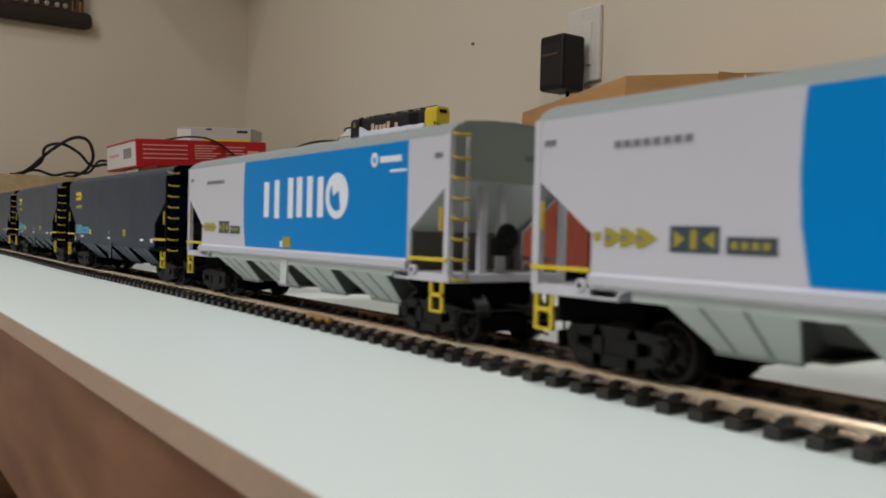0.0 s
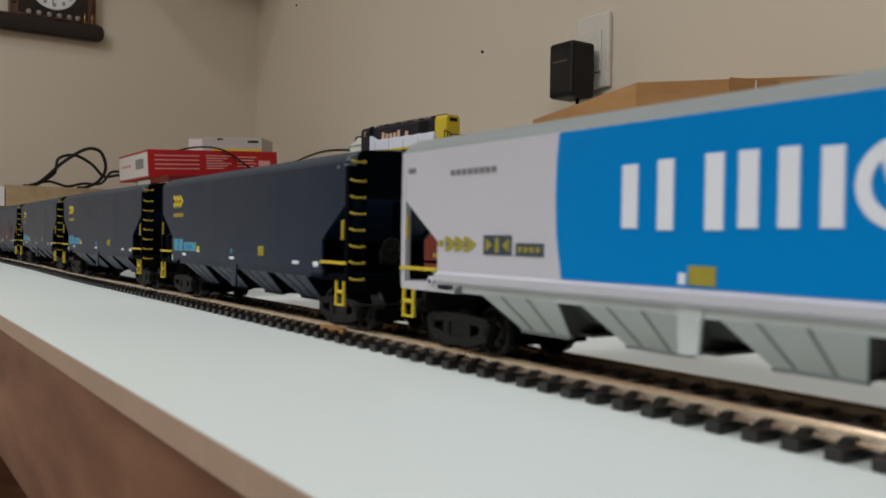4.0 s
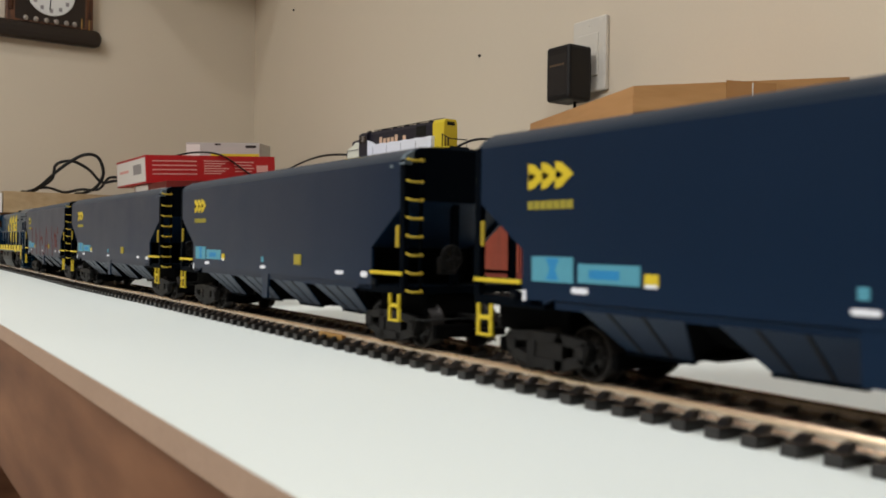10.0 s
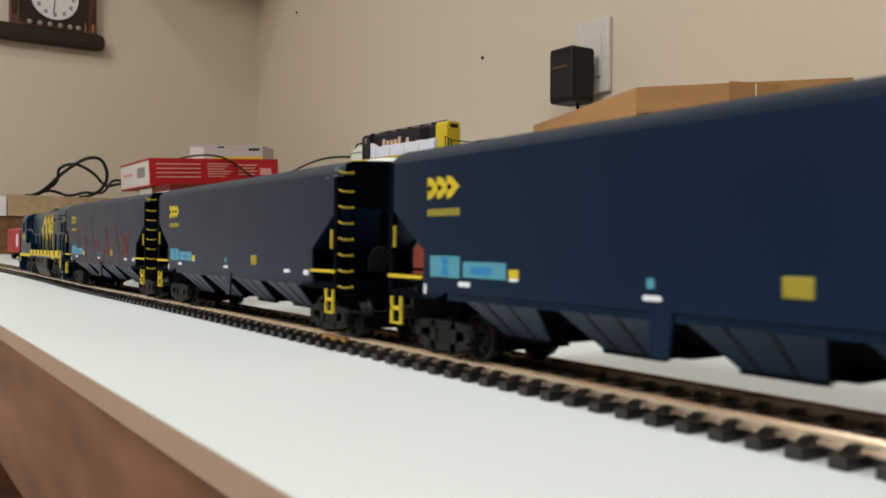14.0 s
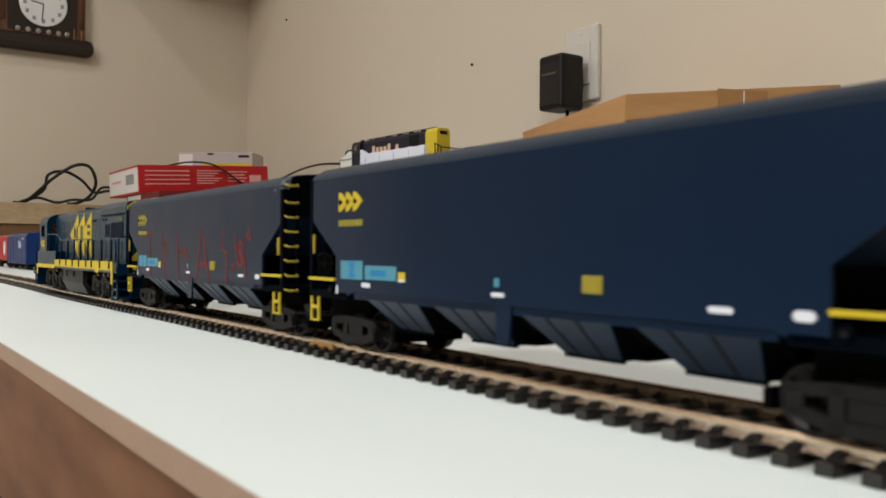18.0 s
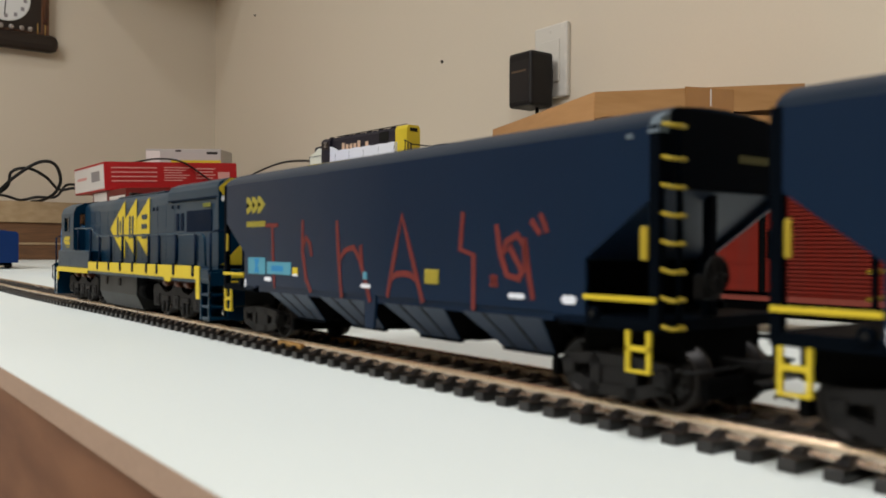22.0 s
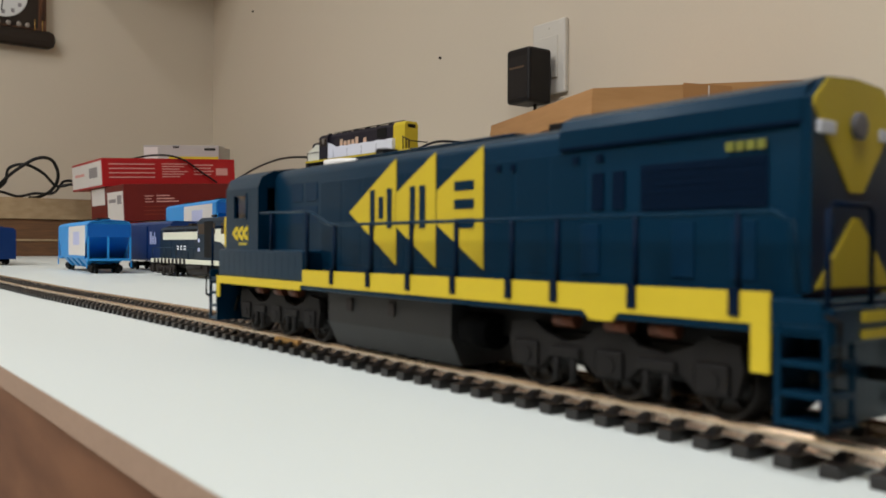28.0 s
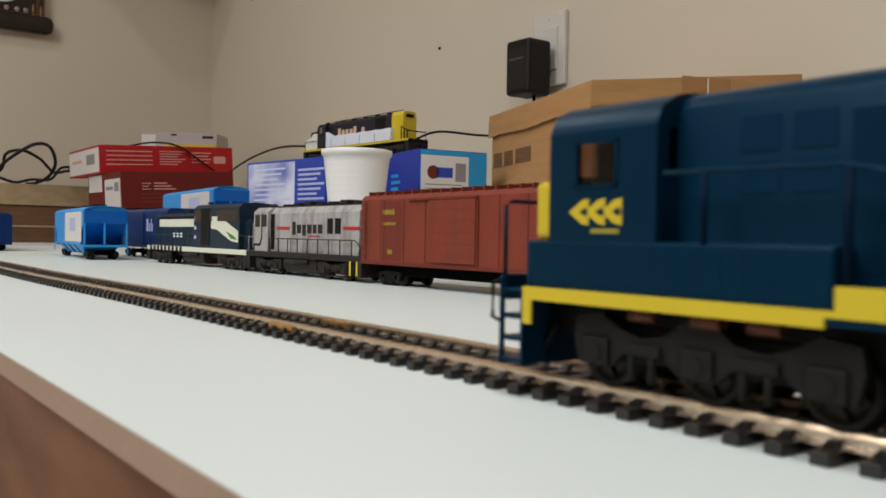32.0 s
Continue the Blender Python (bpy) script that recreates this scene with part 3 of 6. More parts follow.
        lad = part("ladder", box(bm_new(), min(s * 80.9, s * 81.7), max(s * 80.9, s * 81.7), (y1 if s > 0 else y0) - 0.35, (y1 if s > 0 else y0) + 0.35, 18.6, 49.6), frame_mat if not white else GREYW, w)
        for n in range(8):
            z = 49.1 - n * 4.31
            part("rung", rod(bm_new(), [(s * 80.8, y0 + 0.2, z + 0.5), (s * 82.6, y0 + 0.5, z), (s * 82.6, y1 - 0.3, z), (s * 80.9, y1, z + 0.5)], 0.34, 6), YELLOW_RUNG, lad, "yellow rung")
        # side bar, grab iron and step at both near and far side
        for y, q in ((-17.1, -1), (17.1, 1)):
            part("side_bar", box(bm_new(), min(s * 66.2, s * 80.6), max(s * 66.2, s * 80.6), y - 0.45, y + 0.2, 22.85, 23.65), YELLOW if q < 0 else frame_mat, w, "yellow hand bar" if q < 0 else "")
            if s > 0:
                part("grab_iron", box(bm_new(), 77.6, 79.0, y - 0.3, y + 0.3, 29.4, 34.6, 0.2), YELLOW_RUNG if q < 0 else BLACK, w)
            else:
                part("grab_iron", box(bm_new(), -78.7, -77.8, y - 0.3, y + 0.3, 30.0, 35.2, 0.2), YELLOW_RUNG, w)
            bm = bm_new()
            box(bm, min(s * 74.9, s * 75.6), max(s * 74.9, s * 75.6), y - 0.3, y + 0.3, 11.2, 18.4)
            box(bm, min(s * 78.9, s * 79.6), max(s * 78.9, s * 79.6), y - 0.3, y + 0.3, 11.2, 18.4)
            box(bm, min(s * 74.9, s * 79.6), max(s * 74.9, s * 79.6), y - 0.4, y + 0.6, 11.2, 12.0)
            box(bm, min(s * 74.9, s * 79.6), max(s * 74.9, s * 79.6), y - 0.3, y + 0.3, 15.2, 16.0)
            part("step", bm, YELLOW if q < 0 else BLACK, w, "yellow step" if q < 0 else "")
        bm = bm_new()
        rod(bm, [(s * 82, -14, 12.5), (s * 84.5, -14, 12.3), (s * 84.5, 14, 12.3), (s * 82, 14, 12.5)], 0.4, 6)
        part("uncoupling_bar", bm, BLACK, w)
        part("draft_box", box(bm_new(), min(s * 60, s * 80.4), max(s * 60, s * 80.4), -10.5, 10.5, 12.9, 18.35, 0.3), PITCH, w)
        coupler(w, s * 80, s)
    # brake wheel and gear on the leading end
    by, bz = (-2.0, 28.2) if white else (-4.4, 27.0)
    bm = lathe(bm_new(), (82.2, by, bz), [(2.9, -0.4), (3.3, 0), (2.9, 0.4), (2.4, 0)], "x", 18)
    for a in range(5):
        rod(bm, [(82.2, by, bz), (82.2, by + 2.7 * math.cos(a * 1.257), bz + 2.7 * math.sin(a * 1.257))], 0.3, 5)
    part("brake_wheel", bm, BLACK, w, "black hand brake wheel")
    part("brake_box", box(bm_new(), 79.4, 81.6, by - 2.4, by + 2.4, bz - 4.0, bz + 0.2, 0.4), BLACK, w)
    # side sill and chutes
    for s in (-1, 1):
        if white:
            bm = prism(bm_new(), [(s * 16.9, 20.2), (s * 18.0, 20.9), (s * 18.1, 22.4), (s * 16.9, 23.0)], "x", -66, 66)
            part("side_sill", bm, GREYW, w, "rounded light grey sill")
    # belly coloured dark to stand in for the shade between the chutes
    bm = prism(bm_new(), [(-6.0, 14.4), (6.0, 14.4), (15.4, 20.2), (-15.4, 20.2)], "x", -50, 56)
    part("belly", bm, PITCH if not white else GREYDK, w, "underside between the chutes, coloured for its shade")
    part("centre_sill", box(bm_new(), -78, 78, -2.6, 2.6, 13.6, 18.4), BLACK, w)
    for s in (-1, 1):
        part("skirt", box(bm_new(), -57.5, 58.5, min(s * 15.9, s * 16.5), max(s * 15.9, s * 16.5), 18.6, 20.6), chute_mat, w)
    for c in CHUTES:
        bm = bm_new()
        frustum(bm, [(c - 6.9, -8.7, 10.7), (c + 6.9, -8.7, 10.7), (c + 6.9, 8.7, 10.7), (c - 6.9, 8.7, 10.7)],
                [(c - 11.0, -16.4, 18.8), (c + 11.0, -16.4, 18.8), (c + 11.0, 16.4, 18.8), (c - 11.0, 16.4, 18.8)])
        # chute body takes the shade colour; only its outer sheets keep the skin's
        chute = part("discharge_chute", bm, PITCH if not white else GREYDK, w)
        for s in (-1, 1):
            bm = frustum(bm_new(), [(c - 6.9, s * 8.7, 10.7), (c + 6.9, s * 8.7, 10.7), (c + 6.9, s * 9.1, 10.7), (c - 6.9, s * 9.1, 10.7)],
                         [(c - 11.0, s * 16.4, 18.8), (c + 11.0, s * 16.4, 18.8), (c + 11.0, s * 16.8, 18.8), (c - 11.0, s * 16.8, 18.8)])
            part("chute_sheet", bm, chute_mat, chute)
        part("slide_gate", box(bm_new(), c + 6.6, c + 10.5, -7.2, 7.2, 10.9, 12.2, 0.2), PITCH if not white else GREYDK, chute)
        for s in (-1, 1):
            for e in (-4.6, 3.0):
                bm = frustum(bm_new(), [(c + e * 0.8 + 0.1, s * 8.4, 10.9), (c + e * 0.8 + 0.8, s * 8.4, 10.9), (c + e * 0.8 + 0.8, s * 9.5, 10.9), (c + e * 0.8 + 0.1, s * 9.5, 10.9)],
                        [(c + e - 0.35, s * 16.2, 18.8), (c + e + 0.35, s * 16.2, 18.8), (c + e + 0.35, s * 17.0, 18.8), (c + e - 0.35, s * 17.0, 18.8)])
                part("chute_rib", bm, BLACK if not white else GREYR, chute)
            part("chute_lip", box(bm_new(), c - 7.1, c + 7.1, min(s * 8.2, s * 9.4), max(s * 8.2, s * 9.4), 10.3, 11.1), frame_mat if not white else GREYR, chute)
    for s in (-1, 1):
        bm = bm_new()
        prism(bm, [(-1, 12.8), (2.6, 12.8), (3.4, 20.3), (-1.4, 20.3)], "y", min(s * 16.2, s * 16.9), max(s * 16.2, s * 16.9))
        part("jacking_pad", bm, chute_mat, w)
    STRETCH[0] = 1.0
    for xc in (-66.4, 71.0):
        freight_truck(w, xc)
    STRETCH[0] = 1.035
    return w


def dark_marks(w, faded=False):
    part("corner_casting", frustum(bm_new(), [(78.8, -17.25, 48.4), (81.0, -17.25, 48.4), (81.0, -15.0, 48.4), (78.8, -15.0, 48.4)],
                                   [(79.2, -16.6, 50.6), (81.0, -16.6, 50.6), (81.0, -14.4, 51.6), (79.2, -14.4, 51.6)]), SCUFF, w, "scuffed grey roof corner")
    for x0, x1 in ((74.6, 76.0),):
        decal("small_mark", w, x0, x1, 48.0, 48.6, SCUFF)
    chevrons(w, -64.6, -53.6, 40.8, 45.9, YELLOW_DULL if faded else YELLOW, 1)
    for n in range(7):
        decal("number_mark", w, -64.6 + n * 1.75, -63.2 + n * 1.75, 37.1, 38.7, YELLOW_DULL)
    decal("data_panel", w, -63.3, -52.4, 23.6, 28.3, CYAN, "pale blue data panel")
    decal("data_panel", w, -51.2, -37.1, 23.8, 27.2, CYAN, "pale blue data panel")
    shape_decal("panel_mark", w, [(-59.4, 24.0), (-56.0, 24.0), (-57.0, 26), (-56.0, 28.0), (-59.4, 28.0), (-58.4, 26)], BLUEPRINT, t=0.17)
    decal("panel_mark", w, -48.5, -41.5, 24.6, 26.2, BLUEPRINT, t=0.17)
    decal("small_plate", w, -36.2, -33.3, 23.9, 25.9, YELLOW, "small yellow plate")
    decal("plate_foot", w, -36.0, -33.5, 23.6, 24.2, WHITEP, t=0.17)
    for x0, x1, z0, z1 in ((-52.8, -48.7, 21.8, 22.9), (-2.5, 1.4, 21.9, 22.8), (47.6, 51.9, 22.0, 23.0), (61.0, 64.3, 21.7, 23.2), (-65.8, -64.9, 19.6, 21.9)):
        c = min(x1 - x0, z1 - z0) * 0.35
        shape_decal("white_plate", w, [(x0 + c, z0), (x1 - c, z0), (x1, z0 + c), (x1, z1 - c), (x1 - c, z1), (x0 + c, z1), (x0, z1 - c), (x0, z0 + c)], WHITEP, "small white plate", t=0.16)
    decal("small_mark", w, -1.6, -0.1, 23.9, 25.6, CYAN)
    bm = bm_new()
    box(bm, 22.2, 26.9, -17.3, -16.95, 23.7, 26.8, 0.25)
    plate = part("inspection_plate", bm, YELLOW_DULL, w, "dull yellow plate")
    for n in range(3):
        decal("plate_writing", plate, 22.8, 26.2, 24.2 + n * 0.9, 24.5 + n * 0.9, YELLOW_RUNG, t=0.38)


def brush(w, pts, width=1.3):
    """One brushed stroke on the side, of even width, along points."""
    pts = [(a * 0.962 + 9.9, b) for a, b in pts]
    bm = bm_new()
    pts = [Vector(p) for p in pts]
    rings = []
    for i, p in enumerate(pts):
        d = (pts[min(i + 1, len(pts) - 1)] - pts[max(i - 1, 0)]).normalized()
        n = Vector((-d.y, d.x)) * width * (0.5 if 0 < i < len(pts) - 1 else 0.42)
        rings.append([bm.verts.new((q.x, y, q.y)) for q in (p - n, p + n) for y in (-16.95, -17.12)])
    faces = [bm.faces.new((rings[0][0], rings[0][1], rings[0][3], rings[0][2])), bm.faces.new((rings[-1][0], rings[-1][1], rings[-1][3], rings[-1][2]))]
    for a, b in zip(rings, rings[1:]):
        for i, j in ((0, 1), (1, 3), (3, 2), (2, 0)):
            faces.append(bm.faces.new((a[i], a[j], b[j], b[i])))
    bmesh.ops.recalc_face_normals(bm, faces=faces)
    part("graffiti_stroke", bm, REDP, w, "red hand-painted stroke")


STRETCH[0] = 1.035
dark = hopper_wagon("dark navy covered hopper wagon with yellow rungs and arrow marks", NAVY, NAVY_DK, NAVY_ROOF, NAVY)
dark_marks(dark)
DARKS = [dark, copy_thing(dark, Matrix()), copy_thing(dark, Matrix())]
tagri = hopper_wagon("dark navy covered hopper wagon with red brushed graffiti", NAVY, NAVY_DK, NAVY_ROOF, NAVY)
dark_marks(tagri, True)
for stroke in ([(-64.9, 37.4), (-56.7, 37.3)], [(-60.4, 37.2), (-59.6, 28), (-58.8, 19.9)],
               [(-42.3, 38.4), (-42.2, 30.1), (-40.2, 23), (-37.6, 19.8)], [(-42.0, 31), (-40.3, 33.8), (-38.2, 32.2), (-37.3, 29.0)],
               [(-24.4, 37.8), (-23.4, 29), (-22.0, 19.0)], [(-22.9, 28.5), (-20, 30.6), (-16.4, 31.3), (-13.5, 28.5), (-10.5, 22.5), (-9.0, 18.7)],
               [(-13.2, 31.8), (-12.5, 27.5)],
               [(-1.7, 20.2), (1.2, 29.5), (4.0, 38.3), (8.0, 29), (12.0, 19.7)], [(-0.4, 24.1), (2.0, 25.4), (4.7, 25.7), (7.4, 25.4), (9.6, 24.3)],
               [(25.6, 38.3), (24.7, 30.9), (29.0, 29.8), (28.9, 19.2)],
               [(35.7, 35.6), (37.0, 30.0), (38.9, 26.2), (42.0, 25.6), (43.8, 28.0), (43.6, 31.6), (41.6, 33.6), (38.6, 32.4), (37.6, 30.0), (39.6, 31.4), (42.8, 27.2)],
               [(43.6, 33.0), (44.6, 27.0), (45.9, 22.0)], [(45.3, 36.2), (47.7, 33.7)], [(47.7, 37.3), (49.5, 34.0)], [(34.2, 26.0), (35.2, 25.0), (36.0, 24.0)], [(34.2, 24.0), (35.8, 26.0)]):
    brush(tagri, stroke)

white_w = hopper_wagon("light grey covered hopper wagon with a bright blue panel", GREYW, GREYR, GREYR, GREYH, white=True)
band = [(-28.2, 49.1), (-28.7, 45), (-28.9, 38), (-28.5, 31), (-27.1, 23.1), (65.2, 23.1), (65.0, 49.1)]
panel = shape_decal("blue_panel", white_w, band, SKYBLUE, "bright blue painted panel", t=0.1)


def mark_loop(w, cx, cz, rx, rz, thick, mat, y=-17.0, t=0.2, n=28):
    """An oval ring."""
    bm = bm_new()
    rings = []
    for k in range(n):
        a = 2 * math.pi * k / n
        rings.append([bm.verts.new((cx + (rx - d) * math.cos(a), yy, cz + (rz - d) * math.sin(a))) for d, yy in ((0, y), (0, y - t), (thick, y - t), (thick, y))])
    faces = []
    for k in range(n):
        a, b = rings[k], rings[(k + 1) % n]
        faces += [bm.faces.new((a[i], a[(i + 1) % 4], b[(i + 1) % 4], b[i])) for i in range(4)]
    bmesh.ops.recalc_face_normals(bm, faces=faces)
    return part("round_emblem", bm, mat, w)


# the emblem: white bars and a ring, as plain shapes
for x0, x1, z0, z1 in ((-12.8, -9.4, 32.3, 42.9), (-5.4, -2.2, 32.0, 43.3), (3.6, 6.9, 32.0, 43.6), (9.3, 12.6, 32.3, 43.6), (15.6, 18.8, 32.3, 43.6), (21.8, 25.0, 32.3, 43.2)):
    part("emblem_bar", box(bm_new(), x0, x1, -17.28, -16.98, z0, z1, 0.12), WHITEP, white_w, "white emblem bar")
mark_loop(white_w, 32.3, 37.9, 6.0, 6.0, 2.0, WHITEP)
shape_decal("emblem_fill", white_w, [(29.4, 41.4), (32.5, 43.0), (36.4, 41.0), (37.2, 36), (34.6, 33.0), (33.6, 39.2), (30.4, 38.0)], WHITEP, t=0.19)
for n in range(8):
    decal("number_mark", white_w, -61.6 + n * 2.0, -60.2 + n * 2.0, 43.8, 45.0, GREYPRINT)
chevrons(white_w, -63.2, -53.0, 27.3, 30.7, YELLOW_DULL, 1, ground=GREYPRINT)
decal("small_plate", white_w, -65.6, -64.0, 28.4, 29.8, YELLOW_DULL)
# two dark data panels with dull yellow print
decal("data_panel", white_w, -49.8, -41.0, 27.0, 31.0, PANELDK, "slate blue and yellow data panel")
shape_decal("panel_writing", white_w, [(-49.0, 27.6), (-47.0, 29.0), (-49.0, 30.4)], YELLOW_DULL, t=0.2)
decal("panel_writing", white_w, -46.0, -44.9, 27.5, 30.5, YELLOW_DULL, t=0.2)
shape_decal("panel_writing", white_w, [(-41.8, 27.6), (-43.8, 29.0), (-41.8, 30.4)], YELLOW_DULL, t=0.2)
decal("data_panel", white_w, -39.8, -31.8, 27.0, 29.5, PANELDK, "slate blue and yellow data panel")
for n in range(4):
    decal("panel_writing", white_w, -39.0 + n * 1.7, -38.0 + n * 1.7, 27.7, 28.8, YELLOW_DULL, t=0.2)
decal("inspection_plate", white_w, 0.9, 5.8, 23.6, 26.6, YELLOW_DULL, "dull yellow plate", t=0.3)
decal("white_plate", white_w, -1.0, 0.3, 23.6, 25.4, WHITEP, t=0.2)
mark_loop(white_w, 50.6, 46.0, 1.5, 1.6, 0.8, WHITEP, n=14)
decal("emblem_bar", white_w, 53.2, 62.4, 45.3, 46.7, WHITEP, t=0.2)
decal("emblem_bar", white_w, 57.6, 64.6, 42.9, 43.5, WHITEP, t=0.2)
for sx in (-76.8, 76.8):
    decal("small_mark", white_w, sx - 1.4, sx + 1.4, 45.2, 46.3, GREYPRINT)
white_b = copy_thing(white_w, Matrix())
STRETCH[0] = 1.0


# ---------------------------------------------------------------- the locomotive that pushes


def six_wheel_truck(parent, xc, y=13.0):
    for s in (-1, 1):
        bm = bm_new()
        top = [(-25, 12.5), (-24.5, 16.0), (-19, 16.8), (-15, 14.6), (-11, 13.4), (-6, 14.2), (-3, 16.6), (3, 16.6), (6, 14.2), (11, 13.4), (15, 14.6), (19, 16.8), (24.5, 16.0), (25, 12.5)]
        low = [(24, 8.4), (17, 8.0), (14.2, 10.8), (6.2, 10.8), (3, 8.0), (-3, 8.0), (-6.2, 10.8), (-14.2, 10.8), (-17, 8.0), (-24, 8.4)]
        prism(bm, [(xc + p, q) for p, q in top + low], "y", min(s * (y - 1.6), s * y), max(s * (y - 1.6), s * y))
        for j in (-20, 0, 20):
            box(bm, xc + j - 3.0, xc + j + 3.0, min(s * y, s * (y + 0.6)), max(s * y, s * (y + 0.6)), 8.2, 13.0, 0.5)
            rod(bm, [(xc + j, s * y, 10.4), (xc + j, s * (y + 0.9), 10.4)], 1.5, 12)
        for j in (-10, 10):
            box(bm, xc + j - 3.6, xc + j + 3.6, min(s * y, s * (y + 0.9)), max(s * y, s * (y + 0.9)), 10.6, 12.6, 0.4)
            rod(bm, [(xc + j - 2, s * (y + 0.4), 6.6), (xc + j - 2, s * (y + 0.4), 10.6)], 0.7, 6)
            rod(bm, [(xc + j + 2, s * (y + 0.4), 6.6), (xc + j + 2, s * (y + 0.4), 10.6)], 0.7, 6)
        part("truck_side_frame", bm, LTRUCK, parent, "dark grey cast side frame")
        bm = bm_new()
        for j in (-10.5, 1.5, 11.0):
            rod(bm, [(xc + j - 2.5, s * (y - 0.5), 17.2), (xc + j + 2.5, s * (y - 0.5), 17.2)], 1.3, 10)
        part("brake_cylinder", bm, COPPER, parent, "copper brown brake cylinder")
    part("bolster", box(bm_new(), xc - 22, xc + 22, -10, 10, 9, 15, 0.5), BLACK, parent)
    for j in (-20, 0, 20):
        wheelset(parent, xc + j, 5.6)


def locomotive():
    L = thing("diesel_locomotive", "blue and yellow diesel locomotive pushing the train", "model locomotive")
    # walkway frame with yellow sills
    part("walkway", box(bm_new(), -99, 99, -16.8, 16.8, 18.6, 20.0, 0.2), LOCOBLUE, L)
    part("walkway", box(bm_new(), -37.0, 99, -16.8, 16.8, 20.0, 23.2, 0.2), LOCOBLUE, L)
    part("underframe", box(bm_new(), -92, 92, -9, 9, 12.5, 18.7), BLACK, L)
    sill = [(-92.6, 14.0), (-92.6, 20.6), (-37.0, 20.6), (-37.0, 23.7), (92.0, 24.2), (92.0, 13.2), (89.2, 13.2), (89.2, 19.8), (66, 19.7), (64.6, 18.2), (60, 18.2), (58.6, 19.7), (-38.0, 19.7), (-38.0, 18.3), (-90.4, 18.3), (-90.4, 14.0)]
    for s in (-1, 1):
        part("side_sill", prism(bm_new(), sill, "y", min(s * 16.7, s * 17.15), max(s * 16.7, s * 17.15)), YELLOW, L, "yellow side sill")
    # low side boxes beside the cab
    part("battery_box", box(bm_new(), -92.4, -37.3, -16.6, 16.6, 20.2, 28.8, 0.6), LOCOBLUE, L)
    for k in range(14):
        x0 = -91.8 + k * 3.88
        for s in (-1, 1):
            part("box_panel", box(bm_new(), x0, x0 + 3.8, min(s * 16.4, s * 16.66), max(s * 16.4, s * 16.66), 21.2, 27.8, 0.03), LOCOBLUE, L)
    # cab: a hollow shell, arched roof over walls with glazed openings
    arch = [(-16.4, 46.6), (-15.2, 49.6), (-11.5, 51.6), (-5, 52.6), (5, 52.6), (11.5, 51.6), (15.2, 49.6), (16.4, 46.6)]
    under = [(15.4, 46.6), (14.4, 48.9), (11.0, 50.7), (4.8, 51.7), (-4.8, 51.7), (-11.0, 50.7), (-14.4, 48.9), (-15.4, 46.6)]
    c = part("cab", prism(bm_new(), arch + under, "x", -87.0, -64.6), LOCOBLUE, L, "arched blue cab roof")
    soften(c)
    for s in (-1, 1):
        lo, hi = min(s * 15.4, s * 16.4), max(s * 15.4, s * 16.4)
        bm = bm_new()
        for x0, x1, z0, z1 in ((-87, -64.6, 28.4, 37.8), (-87, -80.8, 37.8, 44.8), (-72.4, -64.6, 37.8, 44.8), (-87, -64.6, 44.8, 46.62)):
            box(bm, x0, x1, lo, hi, z0, z1)
        part("side_wall", bm, LOCOBLUE, c)
        f = bm_new()
        y = s * 16.4
        for x0, x1, z0, z1 in ((-81.2, -80.6, 37.5, 45.1), (-72.6, -72.0, 37.5, 45.1), (-81.2, -72.0, 44.6, 45.1), (-81.2, -72.0, 37.5, 38.0)):
            box(f, x0, x1, y - 0.25, y + 0.25, z0, z1)
        win = part("window", f, LOCOBLUE, c)
        part("pane", box(bm_new(), -80.8, -72.4, s * 15.8 - 0.1, s * 15.8 + 0.1, 37.8, 44.8), CABGLASS, win, "clear window").visible_shadow = False
    for x0, x1 in ((-87.0, -86.2), (-65.4, -64.6)):
        bm = bm_new()
        for y0, y1, z0, z1 in ((-15.4, 15.4, 28.4, 40), (-15.4, -13.5, 40, 46.6), (-5, 5, 40, 46.6), (13.5, 15.4, 40, 46.6)):
            box(bm, x0, x1, y0, y1, z0, z1)
        prism(bm, [(-15.4, 46.6), (15.4, 46.6), (14.4, 48.9), (11.0, 50.7), (4.8, 51.7), (-4.8, 51.7), (-11.0, 50.7), (-14.4, 48.9)], "x", x0, x1)
        wall = part("end_wall", bm, LOCOBLUE, c)
        for y0, y1 in ((-13.5, -5.0), (5.0, 13.5)):
            part("pane", box(bm_new(), x0 + 0.3, x0 + 0.5, y0, y1, 40, 46.6), CABGLASS, wall, "clear window").visible_shadow = False
    part("control_desk", box(bm_new(), -85.5, -80.5, -13, 2, 30, 39.5, 0.6), SOOT, c, "dark control desk")
    part("seat", box(bm_new(), -74, -69, -9, -3, 30, 40, 0.8), COPPER, c, "brown driver's seat")
    part("front_panel", box(bm_new(), -91.2, -86.9, -15.6, 15.6, 28.9, 39.0, 1.0), YELLOW, c, "yellow front panel")
    part("headlight", box(bm_new(), -87.8, -86.8, -3.2, 3.2, 48.6, 51.2, 0.4), WHITEP, c)
    chevrons(L, -81.4, -71.0, 31.3, 35.7, YELLOW, -1, y=-16.4, t=0.16, ground=LOCOBLUE)
    decal("cab_number", L, -77.4, -71.6, 30.0, 30.8, YELLOW_DULL, y=-16.4)
    # long hood
    low = [(-11, 20.2), (-11, 49.0), (-10.0, 50.8), (-7.5, 51.9), (0, 52.4), (7.5, 51.9), (10, 50.8), (11, 49.0), (11, 20.2)]
    hood = part("long_hood", prism(bm_new(), low, "x", -65, 93.0), LOCOBLUE, L)
    soften(hood)
